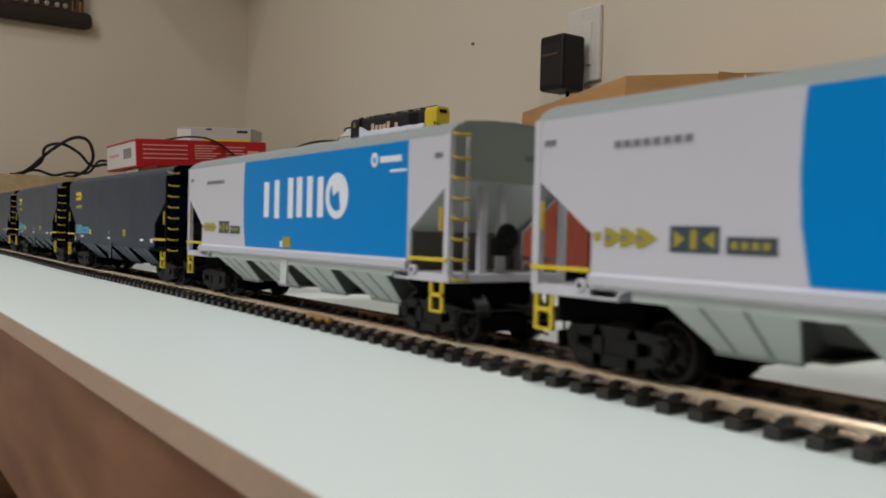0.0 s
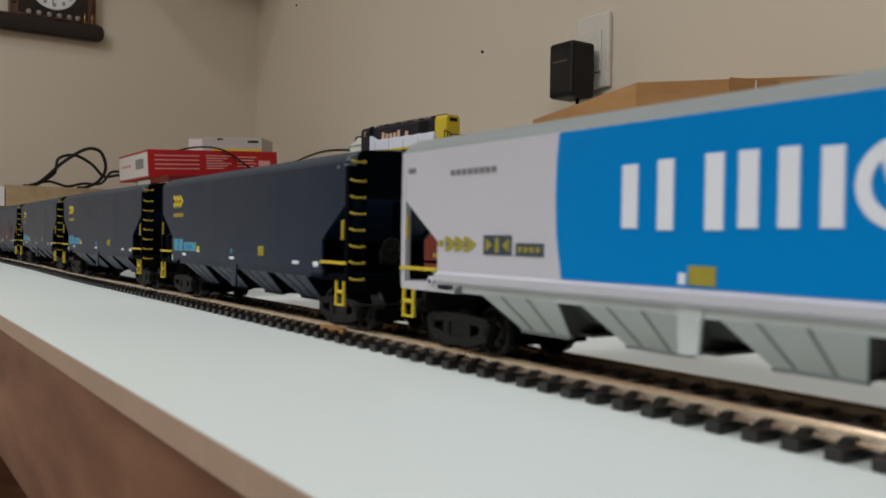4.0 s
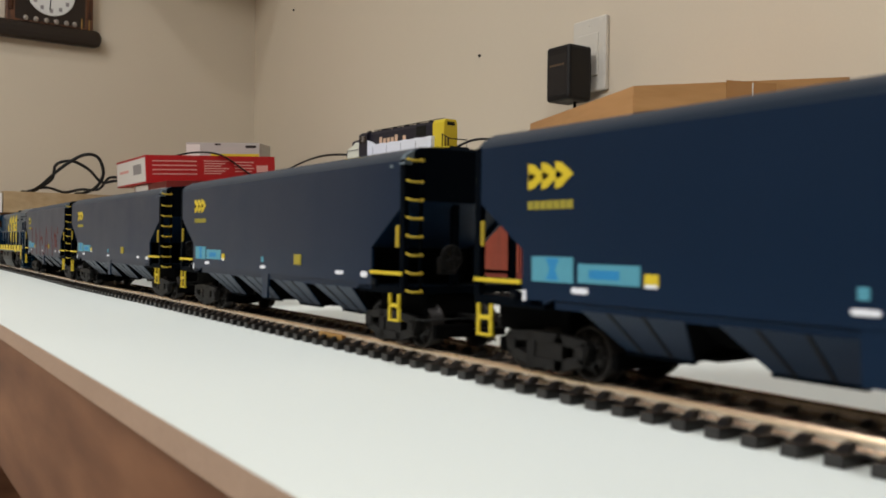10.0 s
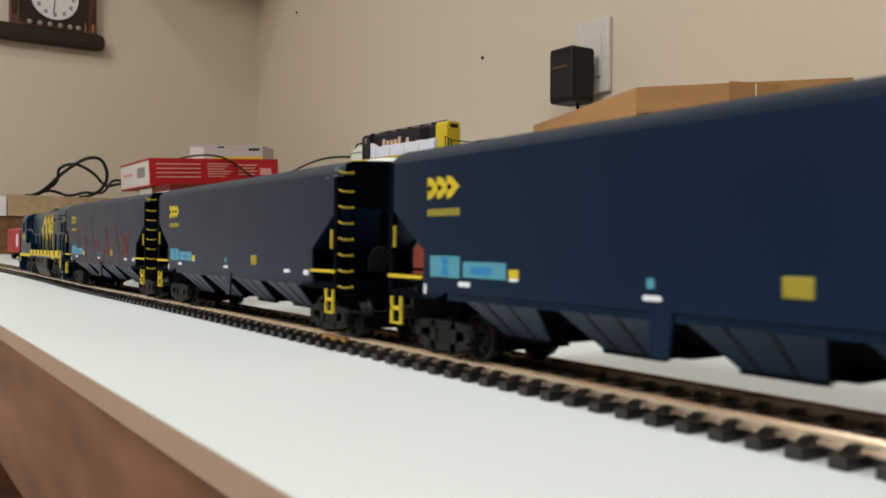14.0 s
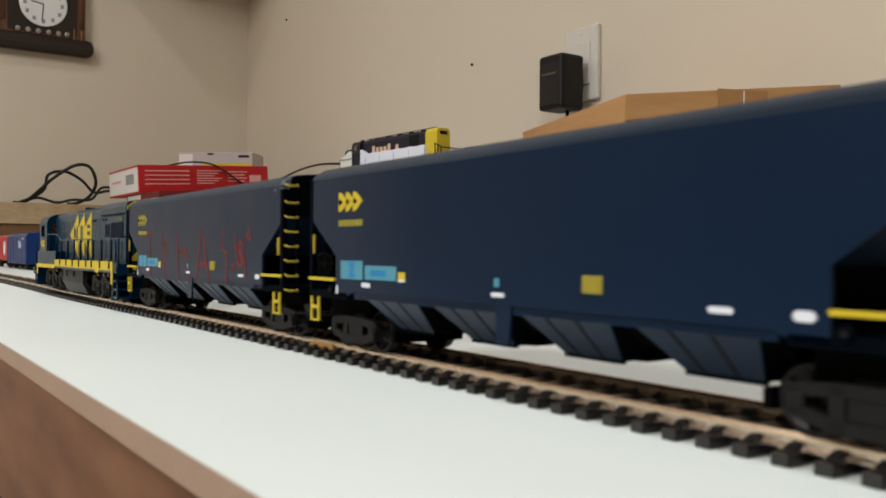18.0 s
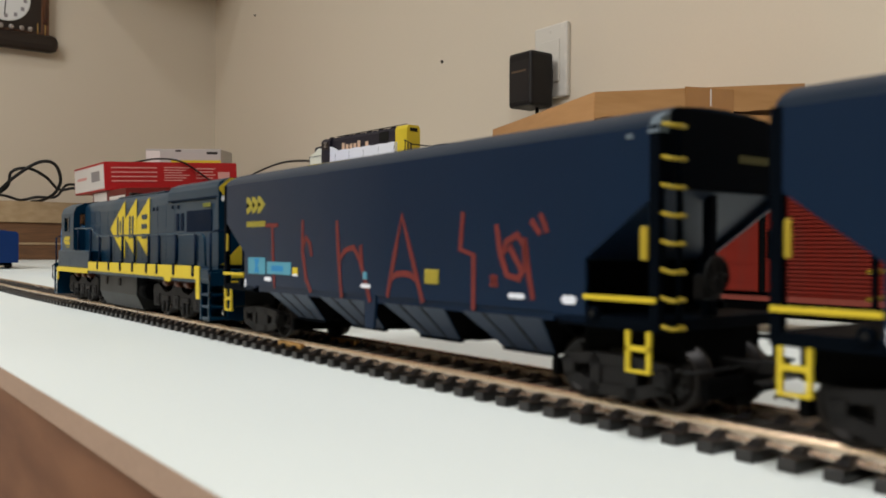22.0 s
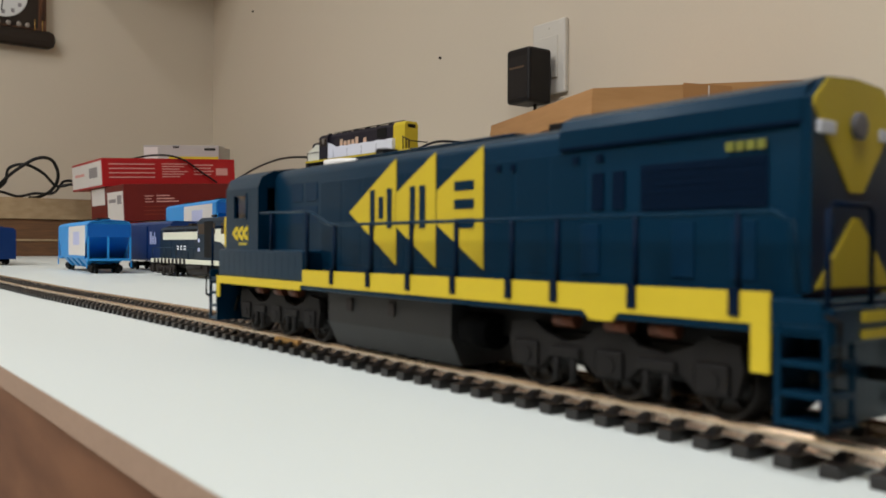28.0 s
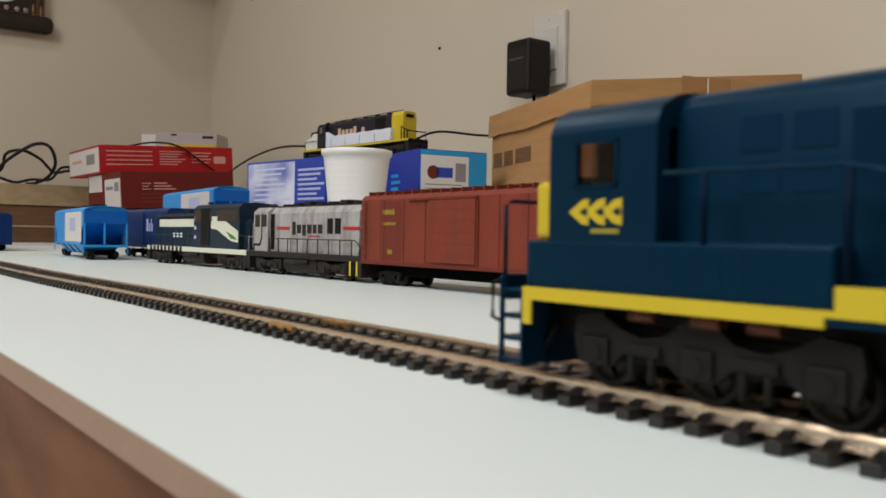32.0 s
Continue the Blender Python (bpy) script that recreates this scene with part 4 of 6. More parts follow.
    high = [(-11.6, 47.4), (-11.6, 50.6), (-10.4, 52.6), (-7.8, 53.8), (0, 54.3), (7.8, 53.8), (10.4, 52.6), (11.6, 50.6), (11.6, 47.4)]
    rad = part("radiator_hood", prism(bm_new(), high, "x", 47.5, 93.4), LOCOBLUE, L)
    for n in range(7):
        part("roof_fan_slat", box(bm_new(), 54 + n * 4.6, 56.2 + n * 4.6, -5, 5, 54.0, 54.36), LOCODARK, rad)
    part("exhaust", box(bm_new(), 36, 45, -3, 3, 52.2, 54.2, 0.3), BLACK, hood)
    part("roof_hatch", box(bm_new(), -30, 30, -6.5, 6.5, 52.2, 52.9, 0.3), LOCOBLUE, hood)
    for s in (-1, 1):
        y = s * 11.0
        a, b = (y - 0.25, y + 0.05) if s < 0 else (y - 0.05, y + 0.25)
        # louvre openings and door lines
        grille = part("radiator_grille", box(bm_new(), 65.5, 88.0, a, b, 35.9, 43.4), LOCODARK, hood, "dark louvred grille")
        for n in range(6):
            part("louvre_slat", box(bm_new(), 66, 87.5, a - 0.12 if s < 0 else a, b if s < 0 else b + 0.12, 36.4 + n * 1.15, 36.7 + n * 1.15), LOCODARK, grille)
        for x0 in (55.0, 59.6):
            part("louvre", box(bm_new(), x0, x0 + 2.6, a, b, 36.4, 42.8), LOCODARK, hood)
        for x0 in (52.5, 71.6, 82.0):
            part("hood_door", box(bm_new(), x0, x0 + 4.2, a, b, 25.4, 34.0, 0.08), LOCOLOUV, hood)
        part("roof_seam", box(bm_new(), 47.6, 93.2, s * 11.6 - 0.12, s * 11.6 + 0.12, 47.2, 47.7), LOCODARK, rad)
        for x0 in (-54, -46):
            part("louvre", box(bm_new(), x0, x0 + 6.2, a + 0.12, b - 0.12, 42.0, 47.0), LOCOLOUV, hood)
            part("louvre", box(bm_new(), x0, x0 + 6.2, a + 0.12, b - 0.12, 36.0, 40.6), LOCOLOUV, hood)
        for n in range(10):
            x0 = -38 + n * 9.2
            part("hood_door", box(bm_new(), x0, x0 + 8.6, a + (0.18 if s < 0 else 0), b - (0.18 if s > 0 else 0), 25.2, 46.6, 0.05), LOCOBLUE, hood)
        for x0 in (30, 34.2, 50.5, 56.0):
            part("latch", box(bm_new(), x0, x0 + 1.4, a - 0.1, b + 0.1, 44.6, 45.9), LOCODARK, hood)
    # three yellow triangles with dark bars in them
    y = -11.18
    for n, edge in enumerate((-4.6, 10.4, 26.2)):
        tipx = edge - (20.6 if n == 0 else 15.4)
        if n == 0:
            pts = [(tipx, 38.3), (edge, 50.2), (edge, 25.6)]
        else:
            pts = [(tipx, 38.3), (tipx + 0.1, 42.0), (edge, 50.4), (edge, 25.4), (tipx + 0.1, 34.6)]
        shape_decal("yellow_triangle", L, pts, YELLOW, "yellow triangular emblem", y=y, t=0.12)
    for x0, x1, z0, z1 in ((-15.4, -13.4, 34.2, 43.4), (-11.8, -9.8, 36.4, 41.6), (-8.2, -6.2, 34.2, 43.4), (1.0, 3.0, 34.0, 43.4), (4.6, 6.8, 34.0, 43.4),
                           (17.0, 23.4, 41.6, 43.6), (17.0, 23.4, 37.8, 39.8), (17.0, 23.4, 33.8, 35.8)):
        part("emblem_bar", box(bm_new(), x0, x1, y - 0.26, y - 0.02, z0, z1), LOCOBLUE, L, "blue emblem bar")
    part("horn", box(bm_new(), -27, -23.5, -2.6, 2.6, 52.2, 55.0, 0.4), BLACK, L, "black roof horn")
    for n in range(4):
        decal("number_mark", L, 81.5 + n * 1.7, 82.8 + n * 1.7, 44.2, 45.6, MIXPRINT, y=-11.6)
    # hood end: blue with a yellow cap and a yellow triangle below
    endp = [(-11.6, 24), (-11.6, 50.6), (-7.8, 53.8), (0, 54.3), (7.8, 53.8), (11.6, 50.6), (11.6, 24)]
    end = part("hood_end", prism(bm_new(), endp, "x", 93.0, 94.6), LOCOBLUE, L, "blue hood end")
    part("yellow_cap", prism(bm_new(), [(-11.4, 49.6), (-11.4, 50.5), (-7.7, 53.6), (0, 54.1), (7.7, 53.6), (11.4, 50.5), (11.4, 49.6), (1.8, 38.0), (-1.8, 38.0)], "x", 94.55, 94.85), YELLOW, end, "yellow cap of the hood end")
    part("yellow_triangle", prism(bm_new(), [(-10.6, 24.6), (-0.8, 34.4), (0.8, 34.4), (10.6, 24.6)], "x", 94.55, 94.85), YELLOW, end, "yellow triangle")
    for s in (-1, 1):
        part("number_board", box(bm_new(), 94.6, 95.2, s * 8.4 - 2.2, s * 8.4 + 2.2, 45.8, 47.6, 0.2), WHITEP, end)
    lathe_bm = lathe(bm_new(), (94.6, 0, 47.5), [(2.0, 0), (2.0, 0.9), (1.4, 1.0)], "x", 14)
    part("headlight", lathe_bm, GREYPRINT, end)
    # handrails
    for s in (-1, 1):
        y = s * 16.3
        posts = (-23.5, -7.1, 8.6, 24.0, 40.4, 51.9, 68.8, 86.7)
        for x in posts:
            bm = bm_new()
            rod(bm, [(x, y, 21.6), (x, y, 35.1)], 0.55, 6)
            box(bm, x - 0.8, x + 0.8, min(s * 17.1, s * 17.5), max(s * 17.1, s * 17.5), 20.6, 24.6)
            part("handrail_post", bm, LOCODARK, L)
        part("handrail", rod(bm_new(), [(-63.5, s * 16.0, 39.2), (-36.5, y, 38.8), (-34.0, y, 38.2), (-27, y, 35.4), (-23.5, y, 35.1), (92, y, 35.0), (94.5, y, 33.6), (95.5, y, 24.2)], 0.42, 6), LOCOBLUE, L)
        part("handrail_post", rod(bm_new(), [(-56.2, y, 28.6), (-56.2, y, 39.0)], 0.5, 6), LOCODARK, L)
        part("handrail_post", rod(bm_new(), [(-36.2, y, 23.4), (-36.2, y, 38.8)], 0.5, 6), LOCODARK, L)
    # end platforms, step wells, pilots, couplers
    for e in (-1, 1):
        for s in (-1, 1):
            well = part("step_well", box(bm_new(), min(e * 92.6, e * 93.2), max(e * 92.6, e * 93.2), min(s * 10.2, s * 16.6), max(s * 10.2, s * 16.6), 6.6, 20), LOCOBLUE, L, "blue step well")
            for y in (s * 16.6, s * 10.2):
                part("upright", box(bm_new(), min(e * 92.6, e * 93.4), max(e * 92.6, e * 93.4), y - 0.4, y + 0.4, 6.6, 20), LOCOBLUE, well)
                part("upright", box(bm_new(), min(e * 99.2, e * 100), max(e * 99.2, e * 100), y - 0.4, y + 0.4, 6.6, 22), LOCOBLUE, well)
            for z in (6.8, 10.6, 14.6, 18.6):
                part("tread", box(bm_new(), min(e * 92.8, e * 100), max(e * 92.8, e * 100), min(s * 10.2, s * 16.8), max(s * 10.2, s * 16.8), z, z + 0.8), LOCOBLUE, well)
            part("end_handrail", rod(bm_new(), [(e * 99.4, s * 16.2, 20), (e * 99.4, s * 16.2, 35.0), (e * 99.4, s * 14.8, 35.8), (e * 99.4, s * 6.0, 35.8), (e * 99.4, s * 5.0, 34.8), (e * 99.4, s * 5.0, 20)], 0.42, 6), LOCODARK, L)
            part("grab_iron", rod(bm_new(), [(e * 99.6, s * 16.9, 21.5), (e * 101.6, s * 17.4, 20.8), (e * 101.6, s * 17.4, 14.6), (e * 100.0, s * 17.0, 14.0)], 0.4, 6), BLACK, L)
        part("end_beam", box(bm_new(), min(e * 99, e * 100.4), max(e * 99, e * 100.4), -16.6, 16.6, 17.8, 22.4, 0.2), LOCOBLUE, L)
        part("end_stripe", box(bm_new(), min(e * 100.3, e * 100.7), max(e * 100.3, e * 100.7), -9.6, 9.6, 20.4, 21.8), YELLOW, L)
        part("end_stripe", box(bm_new(), min(e * 100.3, e * 100.7), max(e * 100.3, e * 100.7), -9.6, 9.6, 18.2, 19.4), YELLOW, L)
        part("pilot", prism(bm_new(), [(-10, 6.6), (-10, 17.9), (10, 17.9), (10, 6.6), (6, 6.0), (-6, 6.0)], "x", min(e * 95, e * 97), max(e * 95, e * 97)), LOCOBLUE, L)
        coupler(L, e * 96, e)
    # fuel tank
    tank = [(-14.0, 18.4), (-14.0, 11.0), (-11.2, 5.2), (11.2, 5.2), (14.0, 11.0), (14.0, 18.4)]
    t = part("fuel_tank", prism(bm_new(), tank, "x", -30.5, 19.5), TANK, L, "dark grey fuel tank")
    for x in (-21, -3):
        part("filler_cap", box(bm_new(), x, x + 2.4, -14.6, -13.9, 14.2, 17.4, 0.2), SOOT, t)
    part("air_reservoir", rod(bm_new(), [(22, -10.5, 13.2), (30, -10.5, 13.2)], 3.6, 16), PITCH, L)
    part("sand_pipe", rod(bm_new(), [(-94, -11, 8), (-90, -11, 14)], 0.5, 6), BLACK, L)
    STRETCH[0] = 1.0
    six_wheel_truck(L, -62.3)
    six_wheel_truck(L, 62)
    return L


STRETCH[0] = 1.018
loco = locomotive()
STRETCH[0] = 1.0

# ---------------------------------------------------------------- standing stock on the shelf


def standing_truck(parent, xc, half=9.5, y=12.0, wheel=5.2, mat=None):
    spring_truck(parent, xc, -4.4, half, y, mat)
    for j in (-half, half):
        bm = bm_new()
        for s in (-1, 1):
            lathe(bm, (xc + j, 0, wheel), [(1, s * 9.8), (wheel * 0.9, s * 9.8), (wheel, s * 9.6), (wheel, s * 7.4), (1, s * 7.2)], "y", 18)
        rod(bm, [(xc + j, -10, wheel), (xc + j, 10, wheel)], 0.8, 6)
        part("wheelset", bm, STEEL, parent)


def standing_loco_truck(parent, xc, axles, mat):
    """A chunky power truck: deep side frame with axle boxes, springs, brake gear and a step."""
    span = max(axles)
    for s in (-1, 1):
        y0, y1 = min(s * 12.6, s * 14.4), max(s * 12.6, s * 14.4)
        top = [(-span - 9, 9.5), (-span - 7, 11.6), (-span + 3, 11.0), (-4, 9.8), (4, 9.8), (span - 3, 11.0), (span + 7, 11.6), (span + 9, 9.5)]
        low = [(span + 7, 4.2), (span - 4, 3.6), (span - 7, 5.6), (-span + 7, 5.6), (-span + 4, 3.6), (-span - 7, 4.2)]
        side = part("truck_side_frame", prism(bm_new(), [(xc + p, q) for p, q in top + low], "y", y0, y1), mat, parent, "dusty cast side frame")
        for j in axles:
            part("axle_box", box(bm_new(), xc + j - 2.8, xc + j + 2.8, min(s * 14.2, s * 15.6), max(s * 14.2, s * 15.6), 3.8, 8.2, 0.5), mat, side)
        for j in (-span * 0.5, span * 0.5):
            bm = bm_new()
            for d in (-1.6, 1.6):
                rod(bm, [(xc + j + d, s * 14.6, 4.6), (xc + j + d, s * 14.6, 9.4)], 1.0, 8)
            part("spring", bm, mat, side)
        part("brake_beam", box(bm_new(), xc - span - 5, xc + span + 5, y0, y1, 2.2, 3.2, 0.2), mat, side)
    part("bolster", box(bm_new(), xc - span - 4, xc + span + 4, -11.5, 11.5, 4, 11, 0.5), BLACK, parent)
    for j in axles:
        bm = bm_new()
        for s in (-1, 1):
            lathe(bm, (xc + j, 0, 5.4), [(1, s * 10.8), (4.9, s * 10.8), (5.4, s * 10.6), (5.4, s * 8.2), (1, s * 8.0)], "y", 18)
        part("wheelset", bm, STEEL, parent)


def boxcar(label, x0, x1, y, skin, louvred, door, at_yaw=0.0):
    """A boxcar standing on the shelf, its near side at y."""
    n = (x1 - x0) / 2
    w = thing("boxcar", label, "model wagon", "boxcars standing on the shelf", pose((x0 + x1) / 2000, (y + 16.5) / 1000, 0, 0, 0, at_yaw))
    sec = [(-16.5, 13.5), (-16.5, 50.5), (-14.5, 53), (0, 55), (14.5, 53), (16.5, 50.5), (16.5, 13.5)]
    body = part("body", prism(bm_new(), sec, "x", -n, n), skin, w)
    part("roof_walk", box(bm_new(), -n + 2, n - 2, -3.5, 3.5, 55.4, 56.2), RUST_DK, body)
    bm = bm_new()
    for k in range(int(2 * n / 9)):
        xx = -n + 5 + k * 9
        box(bm, xx, xx + 1.0, -14.6, 14.6, 53.0, 55.5)
    part("roof_rib", bm, skin, body)
    if louvred:
        for k in range(24):
            z = 15.5 + k * 1.42
            part("side_slat", box(bm_new(), -n + 1.5, n - 1.5, -17.0, -16.4, z, z + 0.9), skin, body)
    else:
        for k in range(9):
            xx = -n + 4 + k * (2 * n - 8) / 8
            if not door[0] - 2 < xx < door[1] + 2:
                part("side_rib", box(bm_new(), xx - 0.4, xx + 0.4, -16.9, -16.4, 14.5, 50), skin, body)
    d = part("door", box(bm_new(), door[0], door[1], -17.8, -16.5, 15.2, 49.0, 0.2), skin, w, "sliding door")
    bm = bm_new()
    for k in range(5):
        box(bm, door[0] + 1.5, door[1] - 1.5, -17.95, -17.7, 19 + k * 6.2, 19.6 + k * 6.2)
    part("door_rib", bm, skin, d)
    # on slatted cars this strip is black, imitating a dark slot
    part("door_post", box(bm_new(), door[1] + 0.2, door[1] + (2.4 if louvred else 1.6), -17.2, -16.4, 14.5, 49), PITCH if louvred else RUST_DK, d)
    part("door_track", box(bm_new(), door[0] - 20, door[1] + 1, -18, -16.5, 49.2, 50.2), RUST_DK, w)
    part("side_sill", box(bm_new(), -n, n, -16.9, 16.9, 12.2, 14.2), RUST_DK, w)
    for s in (-1, 1):
        lad = part("ladder", box(bm_new(), s * (n - 6.2) - 0.25, s * (n - 6.2) + 0.25, -18, -17.5, 15, 50), RUST_DK, w)
        for k in range(7):
            part("rung", rod(bm_new(), [(s * (n - 6), -17.8, 17 + k * 5), (s * (n - 0.8), -17.8, 17 + k * 5)], 0.3, 5), RUST_DK, lad)
        part("coupler", box(bm_new(), min(s * n, s * (n + 7)), max(s * n, s * (n + 7)), -1.5, 1.5, 6.8, 9.6, 0.3), BLACK, w)
    # underframe filled out wide in matt black to deepen the shade below
    part("underframe", box(bm_new(), -n + 8, n - 8, -11.5, 11.5, 6.2, 12.4, 0.4), PITCH, w)
    standing_truck(w, -n + 25)
    standing_truck(w, n - 25)
    return w


bc = boxcar("weathered red oxide boxcar with yellow lettering bars", -443, -270, 275, RUST, False, (-16, 24))
decal("worn_panel", bc, -66, -44, 15, 49, RUST_DK, "darker worn panel", y=-16.5, t=0.12)
for a, b, z0, z1, n in ((-63, -50, 41.6, 44.6, 5), (-63, -49, 35.4, 37.2, 7), (-57, -52, 18.6, 21.4, 2)):
    for k in range(n):
        decal("lettering", bc, a + k * (b - a) / n, a + (k + 0.72) * (b - a) / n, z0, z1 - (k % 2) * 0.3, YELLOW_DULL, y=-16.5, t=0.3)
boxcar("bright red boxcar with ribbed sides", -254, -82, 275, RUST_B, True, (-28, -8))
boxcar("red boxcar with slatted sides", -66, 104, 276, RUST_B, True, (-20, 18))


def small_hopper(name_label, at, skin, light, dark, length=170.0, base=0.0):
    w = thing("hopper_wagon", name_label, "model wagon", "hoppers standing on the shelf", at)
    n = length / 2
    side = [(-n, 38), (-n, 50), (n, 50), (n, 38), (n - 15, 28), (n - 15, 15), (-n + 15, 15), (-n + 15, 28)]
    for s in (-1, 1):
        part("side_sheet", prism(bm_new(), side, "y", min(s * 17, s * 16.2), max(s * 17, s * 16.2)), skin, w)
        decal("side_panel", w, -n * 0.2, n * 0.86, 18, 49, light, "pale panel on the side", y=-17.0, t=0.15) if s < 0 else None
        decal("panel_mark", w, n * 0.12, n * 0.52, 29, 43, LILAC, y=-17.15, t=0.1) if s < 0 else None
        part("end_panel", prism(bm_new(), [(-17, 37), (17, 37), (17, 50), (11, 54), (-11, 54), (-17, 50)], "x", min(s * (n - 1), s * n), max(s * (n - 1), s * n)), dark, w)
        bm = bm_new()
        frustum(bm, [(s * (n - 1), -16, 37), (s * (n - 1), 16, 37), (s * (n - 30), 16, 16), (s * (n - 30), -16, 16)], [(s * (n - 2), -16, 38), (s * (n - 2), 16, 38), (s * (n - 31), 16, 17), (s * (n - 31), -16, 17)])
        part("slope_sheet", bm, dark, w)
        for y in (-16.3, -1, 16.3):
            part("end_post", box(bm_new(), min(s * (n - 1.5), s * n), max(s * (n - 1.5), s * n), y - 0.7, y + 0.7, 14, 38), skin, w)
        part("platform", box(bm_new(), min(s * (n - 18), s * n), max(s * (n - 18), s * n), -17, 17, 13, 15.2, 0.2), skin, w)
        for y in (-17.2, 17.2):
            part("step", box(bm_new(), min(s * (n - 4), s * n), max(s * (n - 4), s * n), y - 0.3, y + 0.3, 6, 13), skin, w)
    arc = [(-17, 50), (-15, 52.4), (-11, 54), (0, 55), (11, 54), (15, 52.4), (17, 50)]
    roof = part("roof", prism(bm_new(), arc, "x", -n, n), skin, w)
    for k in range(3):
        part("roof_hatch", box(bm_new(), -n * 0.6 + k * n * 0.6 - 8, -n * 0.6 + k * n * 0.6 + 8, -5, 5, 54.8, 57.0, 0.4), BLACK, roof)
    for c in (-0.45, -0.15, 0.15, 0.45):
        bm = bm_new()
        c *= length * 0.62
        frustum(bm, [(c - 6, -10, 5.5), (c + 6, -10, 5.5), (c + 6, 10, 5.5), (c - 6, 10, 5.5)], [(c - 11, -16.5, 15.2), (c + 11, -16.5, 15.2), (c + 11, 16.5, 15.2), (c - 11, 16.5, 15.2)])
        part("discharge_chute", bm, skin, w)
    standing_truck(w, -n + 22)
    standing_truck(w, n - 22)
    return w


small_hopper("bright blue covered hopper wagon with a pale side panel", pose(-0.985, 0.2565, 0, 0, 0, -4.8), BLUEH_L, WHITECARD, BLUEH, 172).scale = (1.12, 1.24, 1.0)
far_blue = thing("boxcar", "deep blue boxcar with a small pale mark on its side", "model wagon", "boxcars standing on the shelf", pose(-1.3755, 0.217, 0))
shell = part("body", prism(bm_new(), [(-18.5, 8.5), (-18.5, 48), (-15, 51.5), (0, 52.6), (15, 51.5), (18.5, 48), (18.5, 8.5)], "x", -84, 85), BLUEH_D, far_blue)
part("roof_walk", box(bm_new(), -80, 80, -3.5, 3.5, 52.7, 53.4), BLUEH_D, shell)
for k in range(7):
    part("side_rib", box(bm_new(), -78 + k * 26 - 0.5, -78 + k * 26 + 0.5, -18.95, -18.4, 9.5, 47.5), BLUEH_D, shell)
    part("end_rib", box(bm_new(), 84.9, 85.5, -17, 17, 12 + k * 5.6, 13.2 + k * 5.6), BLUEH_D, shell)
for n in range(3):
    decal("lettering", far_blue, 23 + n * 7.2, 28.4 + n * 7.2, 31, 42 - n, LILAC, y=-18.5, t=0.6)
decal("lettering", far_blue, 50, 66, 43, 45, LILAC, y=-18.5, t=0.6)
part("underframe", box(bm_new(), -74, 74, -12, 12, 5.6, 9.0, 0.4), PITCH, far_blue)
standing_truck(far_blue, -58, y=13.0)
standing_truck(far_blue, 58, y=13.0)
# a card box carries the third hopper
sup = thing("card_box", "flat brown card box under a wagon", "box", at=pose(-1.04, 0.425, 0))
part("body", box(bm_new(), -115, 115, -45, 45, 0, 30, 0.6), CARD_DK, sup)
small_hopper("pale blue covered hopper wagon standing on a flat box", pose(-1.045, 0.410, 0.030, 0, 0, -5), BLUEH_L, WHITECARD, BLUEH, 190).scale = (1.2, 1.25, 0.98)

bch = thing("boxcar", "dark blue boxcar with pale lettering bars", "model wagon", "boxcars standing on the shelf", pose(-0.975, 0.3275, 0))
body = part("body", prism(bm_new(), [(-16.5, 12), (-16.5, 52), (-13, 55), (13, 55), (16.5, 52), (16.5, 12)], "x", -85, 85), BLUEH_D, bch)
for a, b, z0, z1 in ((18, 24, 30, 44), (26, 31, 30, 39), (33, 35, 30, 44), (36, 39, 30, 38)):
    decal("lettering", bch, a, b, z0, z1, LILAC, y=-16.5)
part("door", box(bm_new(), -20, 10, -17.6, -16.4, 14, 50, 0.2), BLUEH_D, bch)
standing_truck(bch, -62)
standing_truck(bch, 62)

redw = thing("boxcar", "red boxcar with a white round emblem", "model wagon", "boxcars standing on the shelf", pose(-1.542, 0.2165, 0))
part("body", prism(bm_new(), [(-16.5, 12), (-16.5, 48), (-13, 51), (13, 51), (16.5, 48), (16.5, 12)], "x", -70, 70), REDBOX, redw)
part("round_emblem", lathe(bm_new(), (40, -16.5, 31), [(11, -0.3), (11, 0.1)], "y", 24), WHITEP, redw, "white disc")
standing_truck(redw, -48)
standing_truck(redw, 48)


